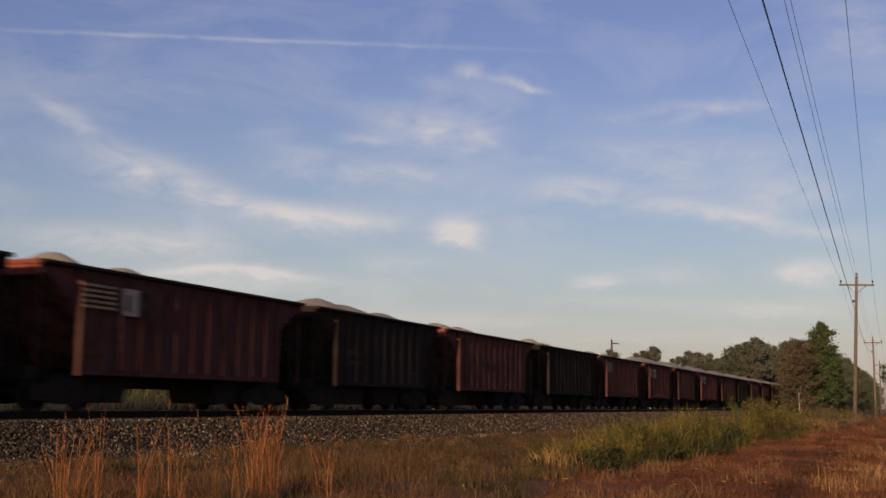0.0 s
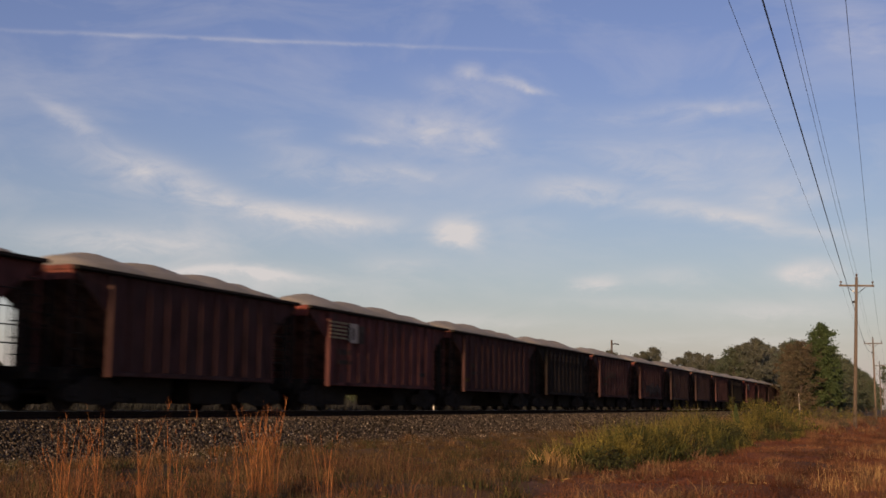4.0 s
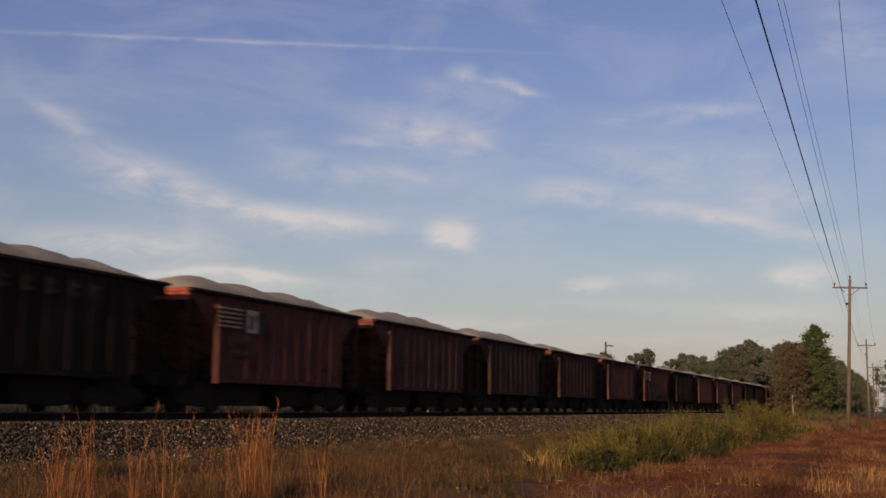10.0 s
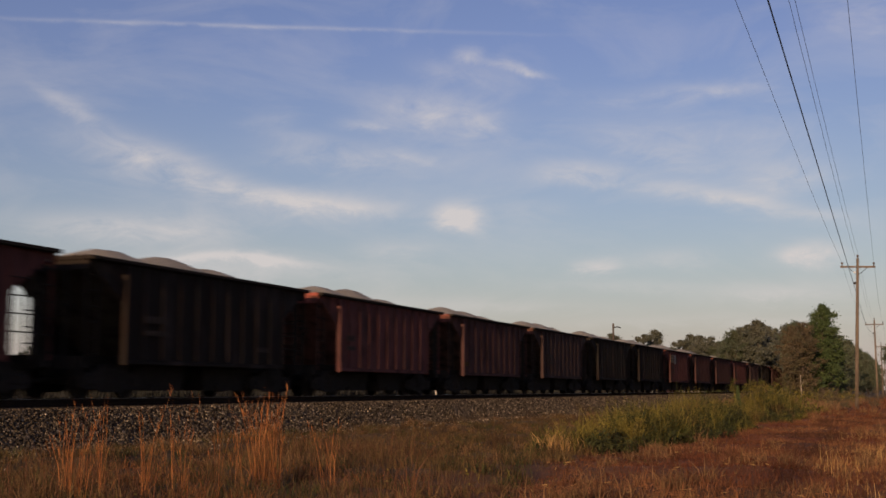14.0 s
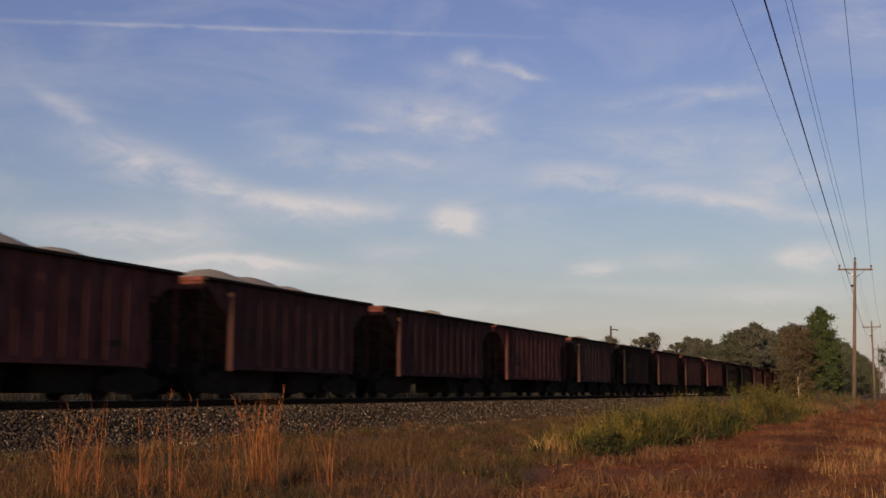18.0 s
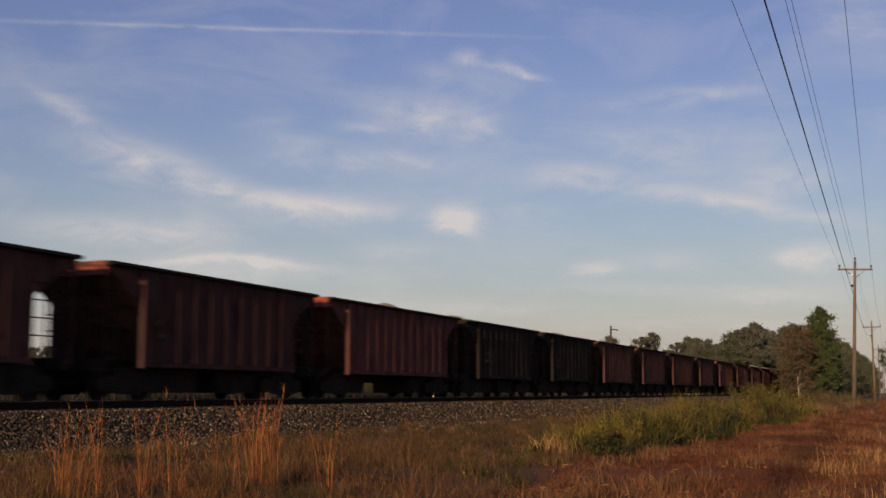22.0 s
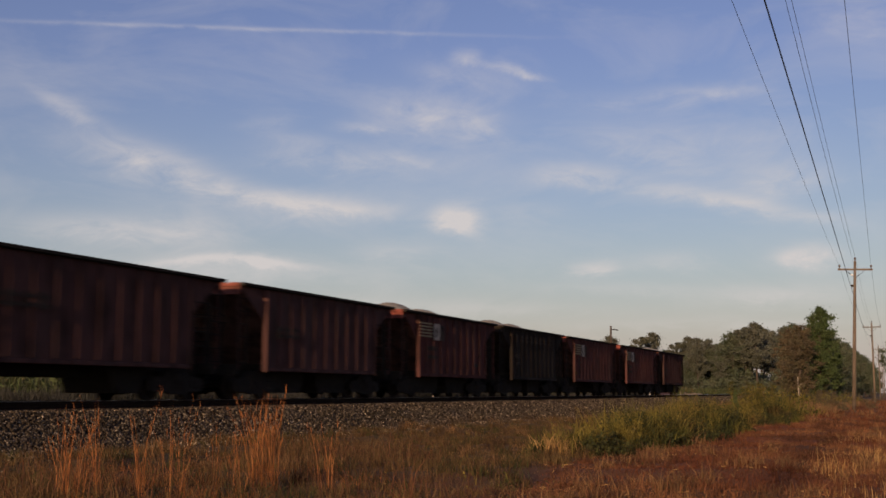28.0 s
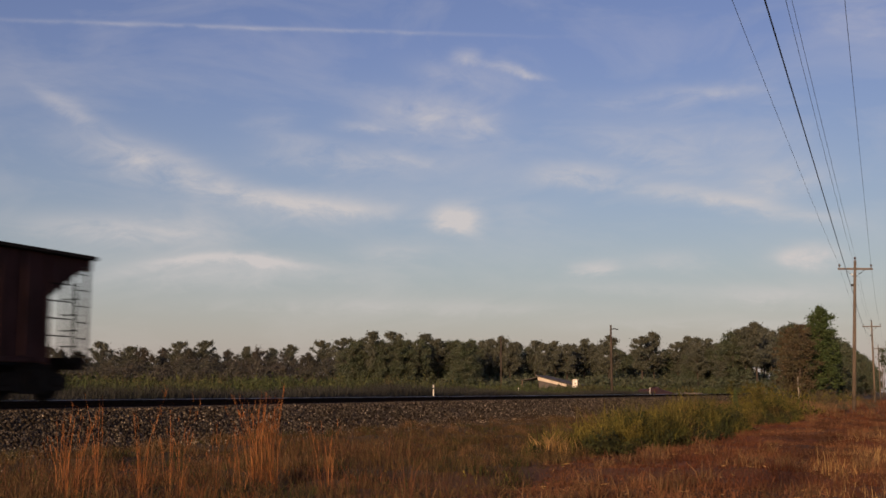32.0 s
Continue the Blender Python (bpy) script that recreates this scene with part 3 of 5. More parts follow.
            for k in range(4):
                part("rung", bar, BLACK_STEEL, end_ladder, at=pose(0, 0, 1.34 + 0.40 * k))
        ys = sorted((e * half, e * (half - 0.28)))
        part("end_sill", Shape().box(-1.3, 1.3, ys[0], ys[1], SILL - 0.16, SILL + 0.14, 0.02), BLACK_STEEL, car)
        cp = Shape()
        ca, cb = sorted((e * (half - 0.2), e * (half + 0.40)))
        cp.box(-0.10, 0.10, ca, cb, 0.78, 0.96, 0.02)
        ca, cb = sorted((e * (half + 0.36), e * (half + GAP / 2)))
        cp.prism_y([(-0.14, 0.70), (0.16, 0.70), (0.19, 0.76), (0.19, 0.98), (0.16, 1.04), (-0.14, 1.04), (-0.17, 0.98), (-0.17, 0.76)], ca, cb)
        part("coupler", cp, BLACK_STEEL, car)
        hose = Shape().tube([(0.35, e * (half - 0.05), 0.78), (0.36, e * (half + 0.18), 0.52), (0.33, e * (half + 0.42), 0.42), (0.30, e * (half + 0.6), 0.50)], 0.025, 6)
        part("air_hose", hose, BLACK_STEEL, car)
        truck = thing_part("truck", car, pose(0, e * (half - 1.62), 0))
        for d in (0, 180):
            part("side_frame", SIDE_FRAME, BLACK_STEEL, truck, at=pose(0, 0, 0, 0, 0, d))
        part("bolster", BOLSTER, BLACK_STEEL, truck)
        for w in (-0.89, 0.89):
            ws = part("wheelset", WHEELSET, WHEEL_STEEL, truck)
            ws.matrix_parent_inverse = pose(0, w, WHEEL_R)
    # brake wheel on the front end
    bw = Shape()
    for k in range(16):
        a, b = k * math.tau / 16, (k + 1) * math.tau / 16
        bw.tube([(0.8 + 0.28 * math.cos(a), -half - 0.10, 2.35 + 0.28 * math.sin(a)), (0.8 + 0.28 * math.cos(b), -half - 0.10, 2.35 + 0.28 * math.sin(b))], 0.018, 6)
    for k in range(5):
        a = k * math.tau / 5
        bw.tube([(0.8, -half - 0.08, 2.35), (0.8 + 0.28 * math.cos(a), -half - 0.10, 2.35 + 0.28 * math.sin(a))], 0.013, 5)
    bw.tube([(0.8, -half - 0.12, 2.35), (0.8, -half + 0.10, 2.35)], 0.04, 8).box(0.775, 0.825, -half - 0.02, -half + 0.04, 1.05, 3.36)
    part("brake_wheel", bw, BLACK_STEEL, car)
    part("centre_sill", Shape().box(-0.2, 0.2, -half + 0.2, half - 0.2, 0.60, 1.12, 0.02), BLACK_STEEL, car)
    span = 2 * half - 2 * 2.75
    notch = 0.9 if kind == "S" else 3.9
    foot = 0.82 if kind == "S" else 0.62
    w = (span - notch) / 4
    for c in (-notch / 2 - w, notch / 2 + w):
        hop = Shape().prism_x([(c - w, 1.15), (c - w, 0.95), (c - w * (foot + 0.14), 0.52), (c - w * foot, 0.20), (c + w * foot, 0.20), (c + w * (foot + 0.14), 0.52), (c + w, 0.95), (c + w, 1.15)], -0.85, 0.85)
        bay = part("hopper_bay", hop, BLACK_STEEL, car)
        part("discharge_gate", Shape().box(-0.95, 0.95, c - w * 0.5, c - w * 0.35, 0.20, 0.36, 0.01), BLACK_STEEL, bay)
    # inner sheets close the bottom of the bin
    part("bin_floor", Shape().box(-1.42, 1.42, -half + 3.4, half - 3.4, 1.10, 1.14), BLACK_STEEL, car)
    return car


def thing_part(name, parent, at):
    ob = new(name)
    ob.empty_display_size = 0.2
    ob.parent = parent
    ob.matrix_basis = at
    return ob


def heap_mesh(length, style, seed):
    """A heap of crushed stone, higher than the chord where the load shows."""
    r = np.random.default_rng(seed)
    ys = np.linspace(-length / 2, length / 2, 60)
    xs = np.linspace(-1.40, 1.40, 16)
    gx, gy = np.meshgrid(xs, ys)
    u = gy / length
    if style == "full":
        end = r.uniform(-0.04, 0.06)
        spots = [(-0.29, 0.50, 0.16), (-0.07, 0.50, 0.18), (0.14 + end, 0.38, 0.14)]
        base = -0.10
    elif style == "long":
        spots = [(-0.31, 0.50, 0.17), (-0.07, 0.55, 0.21), (0.16, 0.50, 0.19), (0.34, 0.40, 0.12)]
        base = 0.05
    elif style == "twin":
        spots = [(-0.34, 0.44, 0.065), (-0.12, 0.38, 0.07), (0.10, 0.22, 0.08)]
        base = -0.18
    elif style == "front":
        spots = [(-0.34, 0.36, 0.06), (0.05, 0.28, 0.07)]
        base = -0.2
    elif style == "rear":
        spots = [(0.12, 0.36, 0.075)]
        base = -0.2
    else:
        spots = [(-0.32, 0.42, 0.16), (-0.04, 0.36, 0.18)]
        base = -0.2
    z = np.full_like(gx, base)
    for c, h, w in spots:
        c2, h2 = c + r.uniform(-0.02, 0.02), h * r.uniform(0.9, 1.08)
        cone = h2 * np.exp(-np.abs((u - c2) / w) ** 1.9) * np.exp(-np.abs(gx / 1.05) ** 2.2)
        z = np.maximum(z, base + (h2 + abs(base)) * cone / h2)
    z += 0.02 * smooth_noise(gx, gy, 3.0, seed) + r.normal(0, 0.008, gx.shape)
    edge = np.clip((1.40 - np.abs(gx)) / 0.2, 0, 1) * np.clip((length / 2 - np.abs(gy)) / 0.7, 0, 1)
    z = base - 0.15 + (z - base + 0.15) * (0.25 + 0.75 * edge)
    v = np.stack([gx, gy, TOP + z], -1).reshape(-1, 3)
    i = np.arange(gx.size).reshape(gx.shape)
    q = np.stack([i[:-1, :-1], i[:-1, 1:], i[1:, 1:], i[1:, :-1]], -1).reshape(-1, 4)
    # skirts and an underside give it body
    n = len(v)
    v2 = v.copy()
    v2[:, 2] = TOP - 0.22
    rim = np.concatenate([i[0, :], i[1:, -1], i[-1, -2::-1], i[-2:0:-1, 0]])
    nxt = np.roll(rim, -1)
    side = np.stack([rim, rim + n, nxt + n, nxt], -1)
    me = fast_mesh("gravel_load", np.concatenate([v, v2]), np.concatenate([q, side, q[:, ::-1] + n]), GRAVEL_LOAD)
    me.polygons.foreach_set("use_smooth", [True] * len(me.polygons))
    return me


BROWN, RED, DARK, BLACK = (0.076, 0.0370, 0.0330), (0.104, 0.0410, 0.0365), (0.058, 0.0365, 0.0320), (0.0200, 0.0165, 0.0138)
COLOUR_OF = {"b": BROWN, "r": RED, "d": DARK, "k": BLACK}
COLOUR_NAME = {"b": "rust-brown", "r": "red-oxide", "d": "dark brown", "k": "black"}
#        one letter a car, from the first to the last
COLOURS = "krkrkrrbrbkbbddbkrbdbbrkrbdkkrbbrdkbbrkkbbbdrbbrkrrb"
LOADS = {0: "full", 1: "twin", 2: "full", 3: "twin", 4: "twin", 5: "front", 31: "rear", 33: "rear", 34: "rear", 35: "rear", 37: "rear", 38: "front", 39: "rear",
         47: "half", 48: "half", 51: "half"}
LOADS.update({k: "full" for k in range(6, 31)})
LOADS.update({k: "long" for k in range(6, 20)})
LOADS[22] = "half"
HERALDS = {1: 1, 5: 0, 6: 1, 8: 1, 17: 1, 22: 1, 29: 1, 44: 0, 47: 1, 49: 1, 50: 1}
LETTERED = {3: ("mid", 4), 10: ("top", 8), 11: ("mid", 5), 13: ("low", 3), 16: ("top", 8), 18: ("low", 3), 19: ("low", 2), 34: ("low", 3), 38: ("top", 7), 46: ("low", 3), 48: ("top", 8), 41: ("low", 3), 45: ("mid", 4)}
TAGGED_CARS = (12, 22)


def near_plate(y0, y1, z0, z1, x=1.482):
    return Shape().box(x - 0.006, x + 0.004, y0, y1, z0, z1)


def build_train():
    made = {k: build_hopper(k) for k in "SL"}
    used = {"S": False, "L": False}
    heaps = {}
    cars, loads = [], []
    r = np.random.default_rng(3)
    for i, (p, kind) in enumerate(zip(POSTS, KINDS)):
        half = (COUPLED[kind] - GAP) / 2
        y = p - OVERHANG + half
        at = pose(TRACK_X, y, RAIL_Z)
        if used[kind]:
            car = copy_thing(made[kind], at)
        else:
            car = made[kind]
            car.matrix_basis = at
            used[kind] = True
        code = COLOURS[i]
        shade_by = r.uniform(0.8, 1.2)
        rgb = tuple(c * shade_by for c in COLOUR_OF[code])
        for ob in car.children_recursive:
            ob.color = (*rgb, 1)
            # ribs and posts are greyer than the side sheets
            if ob.name.startswith(("side_rib", "end_post")):
                ob.color = (rgb[0] * 0.76 + 0.012, rgb[1] * 0.72 + 0.010, rgb[2] * 0.76 + 0.010, 1) if code != "k" else (0.020, 0.018, 0.0165, 1)
            # sloping end floors are coloured lighter to lift the deep shade beneath them
            if ob.name.startswith("slope_sheet"):
                ob.color = (0.045 + rgb[0], 0.036 + rgb[1], 0.030 + rgb[2], 1)
            # end sheets and chords are coloured brighter to add to the sun on them
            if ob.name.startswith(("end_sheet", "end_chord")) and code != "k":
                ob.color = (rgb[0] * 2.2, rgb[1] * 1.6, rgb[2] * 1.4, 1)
        words = COLOUR_NAME[code] + " open-top steel hopper car, weathered"
        words += ", heaped with crushed stone" if LOADS.get(i) else ", loaded below its rim"
        tagged(car, words)
        cars.append((car, y))
        if i in LOADS:
            key = (kind, LOADS[i], i % 5)
            if key not in heaps:
                heaps[key] = heap_mesh(COUPLED[kind] - GAP - 0.4, LOADS[i], 11 + len(heaps))
            load = solid("gravel_load", heaps[key], None, "heap of grey crushed stone riding in a hopper car", "stone load", "stone loads", at=at)
            loads.append((load, y))
    # markings, last so that no copy takes them over
    for i, (car, y) in enumerate(cars):
        kind = KINDS[i]
        half = (COUPLED[kind] - GAP) / 2
        f = -(half - OVERHANG)
        pitch = -2 * f / (10 if kind == "S" else 12)
        if i in HERALDS:
            for k in range(5):
                part("herald_stripe", near_plate(f - 0.06, f + 1.28, 2.56 + 0.135 * k, 2.625 + 0.135 * k, 1.592), CREAM_PAINT, car, "cream painted stripe")
            if HERALDS[i]:
                part("herald_panel", near_plate(f + 1.34, f + 1.52, 2.48, 3.15, 1.579), GREY_PAINT, car, "faded grey panel")
                part("herald_panel", near_plate(f + 1.54, f + 2.18, 2.46, 3.17, 1.579), WHITE_PAINT, car, "worn white panel")
                part("herald_mark", near_plate(f + 1.70, f + 1.86, 2.58, 3.00, 1.584), GREY_PAINT, car, "dark faded mark")
                part("herald_panel", near_plate(f + 2.20, f + 2.70, 2.46, 3.12, 1.579), SPRAY, car, "washed-out pale panel")
                part("herald_mark", near_plate(f + 2.32, f + 2.56, 2.70, 2.90, 1.584), GREY_PAINT, car, "dark faded mark")
            for k in range(3):
                part("marking_bar", near_plate(f + 1.3 + 0.1 * k, f + 1.85 - 0.05 * k, 2.02 - 0.3 * k, 2.12 - 0.3 * k, 1.49), GREY_PAINT, car, "faded grey reporting mark")
        if i in LETTERED:
            where, count = LETTERED[i]
            z0 = {"top": 2.82, "mid": 2.15, "low": 1.95}[where]
            step = pitch * (1.0 if where == "top" else 0.62)
            for k in range(count):
                y0 = f + pitch * (0.75 if where != "mid" else 2.2) + k * step
                part("letter_bar", near_plate(y0, y0 + 0.16, z0, z0 + 0.42, 1.579), GREY_PAINT, car, "faded grey letter")
                part("letter_bar", near_plate(y0 + 0.16, y0 + 0.36, z0 + 0.26, z0 + 0.36, 1.579), GREY_PAINT, car, "faded grey letter")
                part("letter_bar", near_plate(y0 + 0.16, y0 + 0.40, z0 + 0.05, z0 + 0.14, 1.579), GREY_PAINT, car, "faded grey letter")
        for k in range(3 + i % 3 if i % 3 != 1 else 0):
            y0 = f + pitch * (0.55 + 0.21 * i % 0.5) + 0.23 * k
            part("marking_bar", near_plate(y0, y0 + 0.15, 2.0 - 0.3 * (k % 2 == 5), 2.19, 1.579), GREY_PAINT, car, "faded grey reporting mark")
            part("marking_bar", near_plate(y0 + 0.02, y0 + 0.2, 1.66, 1.80, 1.579), GREY_PAINT, car, "faded grey reporting mark")
        if i % 4 == 1:
            part("marking_bar", near_plate(f + 0.25, f + 0.75, 1.32, 1.50), YELLOW_PAINT, car, "faded yellow square")
        if i % 3 == 2:
            part("marking_bar", near_plate(-f - 1.7, -f - 1.0, 1.40, 1.56), GREY_PAINT, car, "faded grey data block")
        if i in TAGGED_CARS:
            for k in range(9):
                y0, z0 = f + 1.6 + 0.62 * k, 1.2 + 0.12 * math.sin(k * 2.1)
                part("spray_patch", spray_patch(y0, z0, k), SPRAY, car, "pale spray-painted patch")
    return cars, loads


def spray_patch(y0, z0, k):
    s, n = Shape(), 12
    vs = [(1.592, y0 + 0.34 + (0.34 + 0.08 * math.sin(3 * a + k)) * math.cos(a), z0 + 0.42 + (0.40 + 0.09 * math.cos(2 * a + k)) * math.sin(a))
          for a in (j * math.tau / n for j in range(n))]
    vs += [(1.586, y, z) for _, y, z in vs]
    return s.add(vs, [tuple(range(n)), tuple(range(2 * n - 1, n - 1, -1))] + [(j, j + n, (j + 1) % n + n, (j + 1) % n) for j in range(n)])


CARS, STONE_LOADS = build_train()

# ---- plants: blades, leaves, trees ----
def blades(px, py, height, width, lean, r, pz=None, bend=0.35):
    """Grass blades as bent, tapering strips at points: arrays of the same length. Returns verts, quads."""
    n = len(px)
    ang = r.uniform(0, math.tau, n)
    tip = r.uniform(0, math.tau, n)
    dx, dy = np.cos(ang) * width / 2, np.sin(ang) * width / 2
    lx, ly = np.cos(tip) * lean * height, np.sin(tip) * lean * height
    z0 = ground_height(px, py) - 0.03 if pz is None else pz
    v = np.empty((n, 6, 3))
    for k, (f, w) in enumerate(((0.0, 1.0), (0.55, 0.75), (1.0, 0.12))):
        cx, cy, cz = px + lx * f ** 2, py + ly * f ** 2, z0 + height * (f - bend * lean * f ** 2)
        v[:, 2 * k] = np.stack([cx - dx * w, cy - dy * w, cz], -1)
        v[:, 2 * k + 1] = np.stack([cx + dx * w, cy + dy * w, cz], -1)
    base = np.arange(n)[:, None] * 6
    q = np.concatenate([base + np.array([0, 1, 3, 2]), base + np.array([2, 3, 5, 4])], 0)
    return v.reshape(-1, 3), q


def leaf_cloud(centres, size, r, flat=0.0, slim=0.45):
    """Small leaf blades (quads, pointed) with any turn, at centres (n, 3)."""
    n = len(centres)
    a = r.normal(size=(n, 3))
    a[:, 2] *= 1 - flat
    a /= np.linalg.norm(a, axis=1)[:, None] + 1e-9
    b = r.normal(size=(n, 3))
    b -= a * np.sum(a * b, 1)[:, None]
    b /= np.linalg.norm(b, axis=1)[:, None] + 1e-9
    s = size * r.uniform(0.6, 1.4, n)[:, None]
    v = np.stack([centres - a * s, centres + b * s * slim, centres + a * s, centres - b * s * slim], 1)
    return v.reshape(-1, 3), np.arange(n * 4).reshape(n, 4)


def merge(*pairs):
    vs, qs, n = [], [], 0
    for v, q in pairs:
        vs.append(v)
        qs.append(q + n)
        n += len(v)
    return np.concatenate(vs), np.concatenate(qs)


def crown_points(r, clumps, count, spread):
    """Leaf centres scattered in clumps: rows of (x, y, z, radius)."""
    clumps = np.asarray(clumps, float)
    pick = r.choice(len(clumps), count, p=clumps[:, 3] ** 2 / np.sum(clumps[:, 3] ** 2))
    d = r.normal(size=(count, 3))
    d /= np.linalg.norm(d, axis=1)[:, None]
    rad = np.abs(r.normal(0, 0.52, count)) + 0.08
    c = clumps[pick]
    return c[:, :3] + d * (rad * c[:, 3] * spread)[:, None] * np.array([1, 1, 0.7])


def cores(clumps, r, share):
    """Uneven inner masses of closed foliage, one for each clump."""
    clumps = np.asarray(clumps, float)
    th, ph = np.linspace(0.2, math.pi - 0.2, 4), np.linspace(0, math.tau, 6, endpoint=False)
    gt, gp = np.meshgrid(th, ph, indexing="ij")
    base = np.stack([np.sin(gt) * np.cos(gp), np.sin(gt) * np.sin(gp), 0.75 * np.cos(gt)], -1).reshape(-1, 3)
    n, m = len(clumps), len(base)
    v = clumps[:, None, :3] + base[None] * (clumps[:, 3] * share)[:, None, None] * r.uniform(0.25, 1.35, (n, m, 1))
    i = np.arange(m).reshape(4, 6)
    q = np.stack([i[:-1], np.roll(i, -1, 1)[:-1], np.roll(i, -1, 1)[1:], i[1:]], -1).reshape(-1, 4)
    caps = np.array([[i[0, 0], i[0, 1], i[0, 3], i[0, 4]], [i[3, 4], i[3, 3], i[3, 1], i[3, 0]]])
    q = np.concatenate([q, caps])
    return v.reshape(-1, 3), (np.arange(n)[:, None, None] * m + q[None]).reshape(-1, 4)


def make_tree(style, height, seed, leaf, label, category="tree", count=1500):
    """A tree: tapered trunk with limbs, and a crown of many small leaves in uneven clumps."""
    r = np.random.default_rng(seed)
    tree = thing("tree", label, category, "trees along the field edge")
    wood = Shape()
    lean = r.uniform(-0.03, 0.03, 2) * height
    r0 = 0.016 * height
    path = [(0, 0, -0.3), (lean[0] * 0.3, lean[1] * 0.3, height * 0.4), (lean[0] * 0.7, lean[1] * 0.7, height * 0.75), (lean[0], lean[1], height * 0.97)]
    wood.tube(path, [r0, r0 * 0.75, r0 * 0.45, r0 * 0.12], 7)
    clumps = []
    if style == "pine":
        bottom, n, reach = 0.42, 22, 0.215
    elif style == "thin":
        bottom, n, reach = 0.12, 64, 0.21
    elif style == "slim":
        bottom, n, reach = 0.12, 80, 0.19
    elif style == "full":
        bottom, n, reach = 0.10, 42, 0.29
    else:
        bottom, n, reach = 0.15, 34, 0.25
    for k in range(n):
        u = (k + r.uniform(0, 0.9)) / n
        f = min(bottom + (1 - bottom) * u, 0.97)
        a = k * 2.4 + r.uniform(-0.6, 0.6)
        if style == "pine":
            swell = math.sin(math.pi * min(1, u * 0.85 + 0.15)) ** 0.7
        elif style == "slim":
            swell = 1.05 - u ** 5
        else:
            swell = math.sin(math.pi * (0.18 + 0.8 * u)) ** 0.6
        d = height * reach * swell * (r.uniform(0.15, 1.35) if style == "thin" else r.uniform(0.35, 1.15))
        bx, by = lean[0] * f, lean[1] * f
        tip = (bx + math.cos(a) * d, by + math.sin(a) * d, height * f + d * r.uniform(0.1, 0.4))
        wood.tube([(bx, by, height * (f - 0.04)), tip], [r0 * 0.25, r0 * 0.05], 5)
        size = height * reach * r.uniform(0.24, 0.46) * (0.55 + 0.45 * swell)
        clumps.append((*tip, size))
        for _ in range(2):
            g = r.uniform(0.3, 0.95)
            clumps.append((bx + (tip[0] - bx) * g + r.normal(0, 0.02 * height), by + (tip[1] - by) * g + r.normal(0, 0.02 * height),
                           height * f + r.normal(0, 0.015 * height), size * r.uniform(0.6, 1.0)))
    clumps.append((lean[0], lean[1], height * 0.95, height * reach * 0.25))
    part("trunk", wood, PALE_BARK if style == "pale" else BARK, tree)
    pts = crown_points(r, clumps, int(count * 1.7), 1.0)
    v, q = leaf_cloud(pts, height * (0.0105 if style in ("thin", "slim") else 0.0138), r, slim=0.55)
    if style != "thin":
        v, q = merge((v, q), cores(clumps, r, 0.30))
    part("crown", fast_mesh("crown", v, q, leaf), None, tree)
    return tree


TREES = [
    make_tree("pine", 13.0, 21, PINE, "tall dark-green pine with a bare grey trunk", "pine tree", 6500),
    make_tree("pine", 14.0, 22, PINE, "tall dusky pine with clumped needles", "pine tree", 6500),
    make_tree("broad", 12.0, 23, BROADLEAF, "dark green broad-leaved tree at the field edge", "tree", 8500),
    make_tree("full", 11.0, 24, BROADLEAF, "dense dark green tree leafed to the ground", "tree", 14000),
    make_tree("broad", 11.0, 25, DUSKY_LEAF, "tree at the field edge, leaves greyed for haze", "tree", 6500),
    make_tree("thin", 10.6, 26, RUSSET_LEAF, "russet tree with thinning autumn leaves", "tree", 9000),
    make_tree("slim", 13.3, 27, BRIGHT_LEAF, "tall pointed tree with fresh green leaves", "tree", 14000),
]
#  kind, x, y, turn, and for the right-hand grove beside the line the same rows
ROW = []
rt = np.random.default_rng(41)


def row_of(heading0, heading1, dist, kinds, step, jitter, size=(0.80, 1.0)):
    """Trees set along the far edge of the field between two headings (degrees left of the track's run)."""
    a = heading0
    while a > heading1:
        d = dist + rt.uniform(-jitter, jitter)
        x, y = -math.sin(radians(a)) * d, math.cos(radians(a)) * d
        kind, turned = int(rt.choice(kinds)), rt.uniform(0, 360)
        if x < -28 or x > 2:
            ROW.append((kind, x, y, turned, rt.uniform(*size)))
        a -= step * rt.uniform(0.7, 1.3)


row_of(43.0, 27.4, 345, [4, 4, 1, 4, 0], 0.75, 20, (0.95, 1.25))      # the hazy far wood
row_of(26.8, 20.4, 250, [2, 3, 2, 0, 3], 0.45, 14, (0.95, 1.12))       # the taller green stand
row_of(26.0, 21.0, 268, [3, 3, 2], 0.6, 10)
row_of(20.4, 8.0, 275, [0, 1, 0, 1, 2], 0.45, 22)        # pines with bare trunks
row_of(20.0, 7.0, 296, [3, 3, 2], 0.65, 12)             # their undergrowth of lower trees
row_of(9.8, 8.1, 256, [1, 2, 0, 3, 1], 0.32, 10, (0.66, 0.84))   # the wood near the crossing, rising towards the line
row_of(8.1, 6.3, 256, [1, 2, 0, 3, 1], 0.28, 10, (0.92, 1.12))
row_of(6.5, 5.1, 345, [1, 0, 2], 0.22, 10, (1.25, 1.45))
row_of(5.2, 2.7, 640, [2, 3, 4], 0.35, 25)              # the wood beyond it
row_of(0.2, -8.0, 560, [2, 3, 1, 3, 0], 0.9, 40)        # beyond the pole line


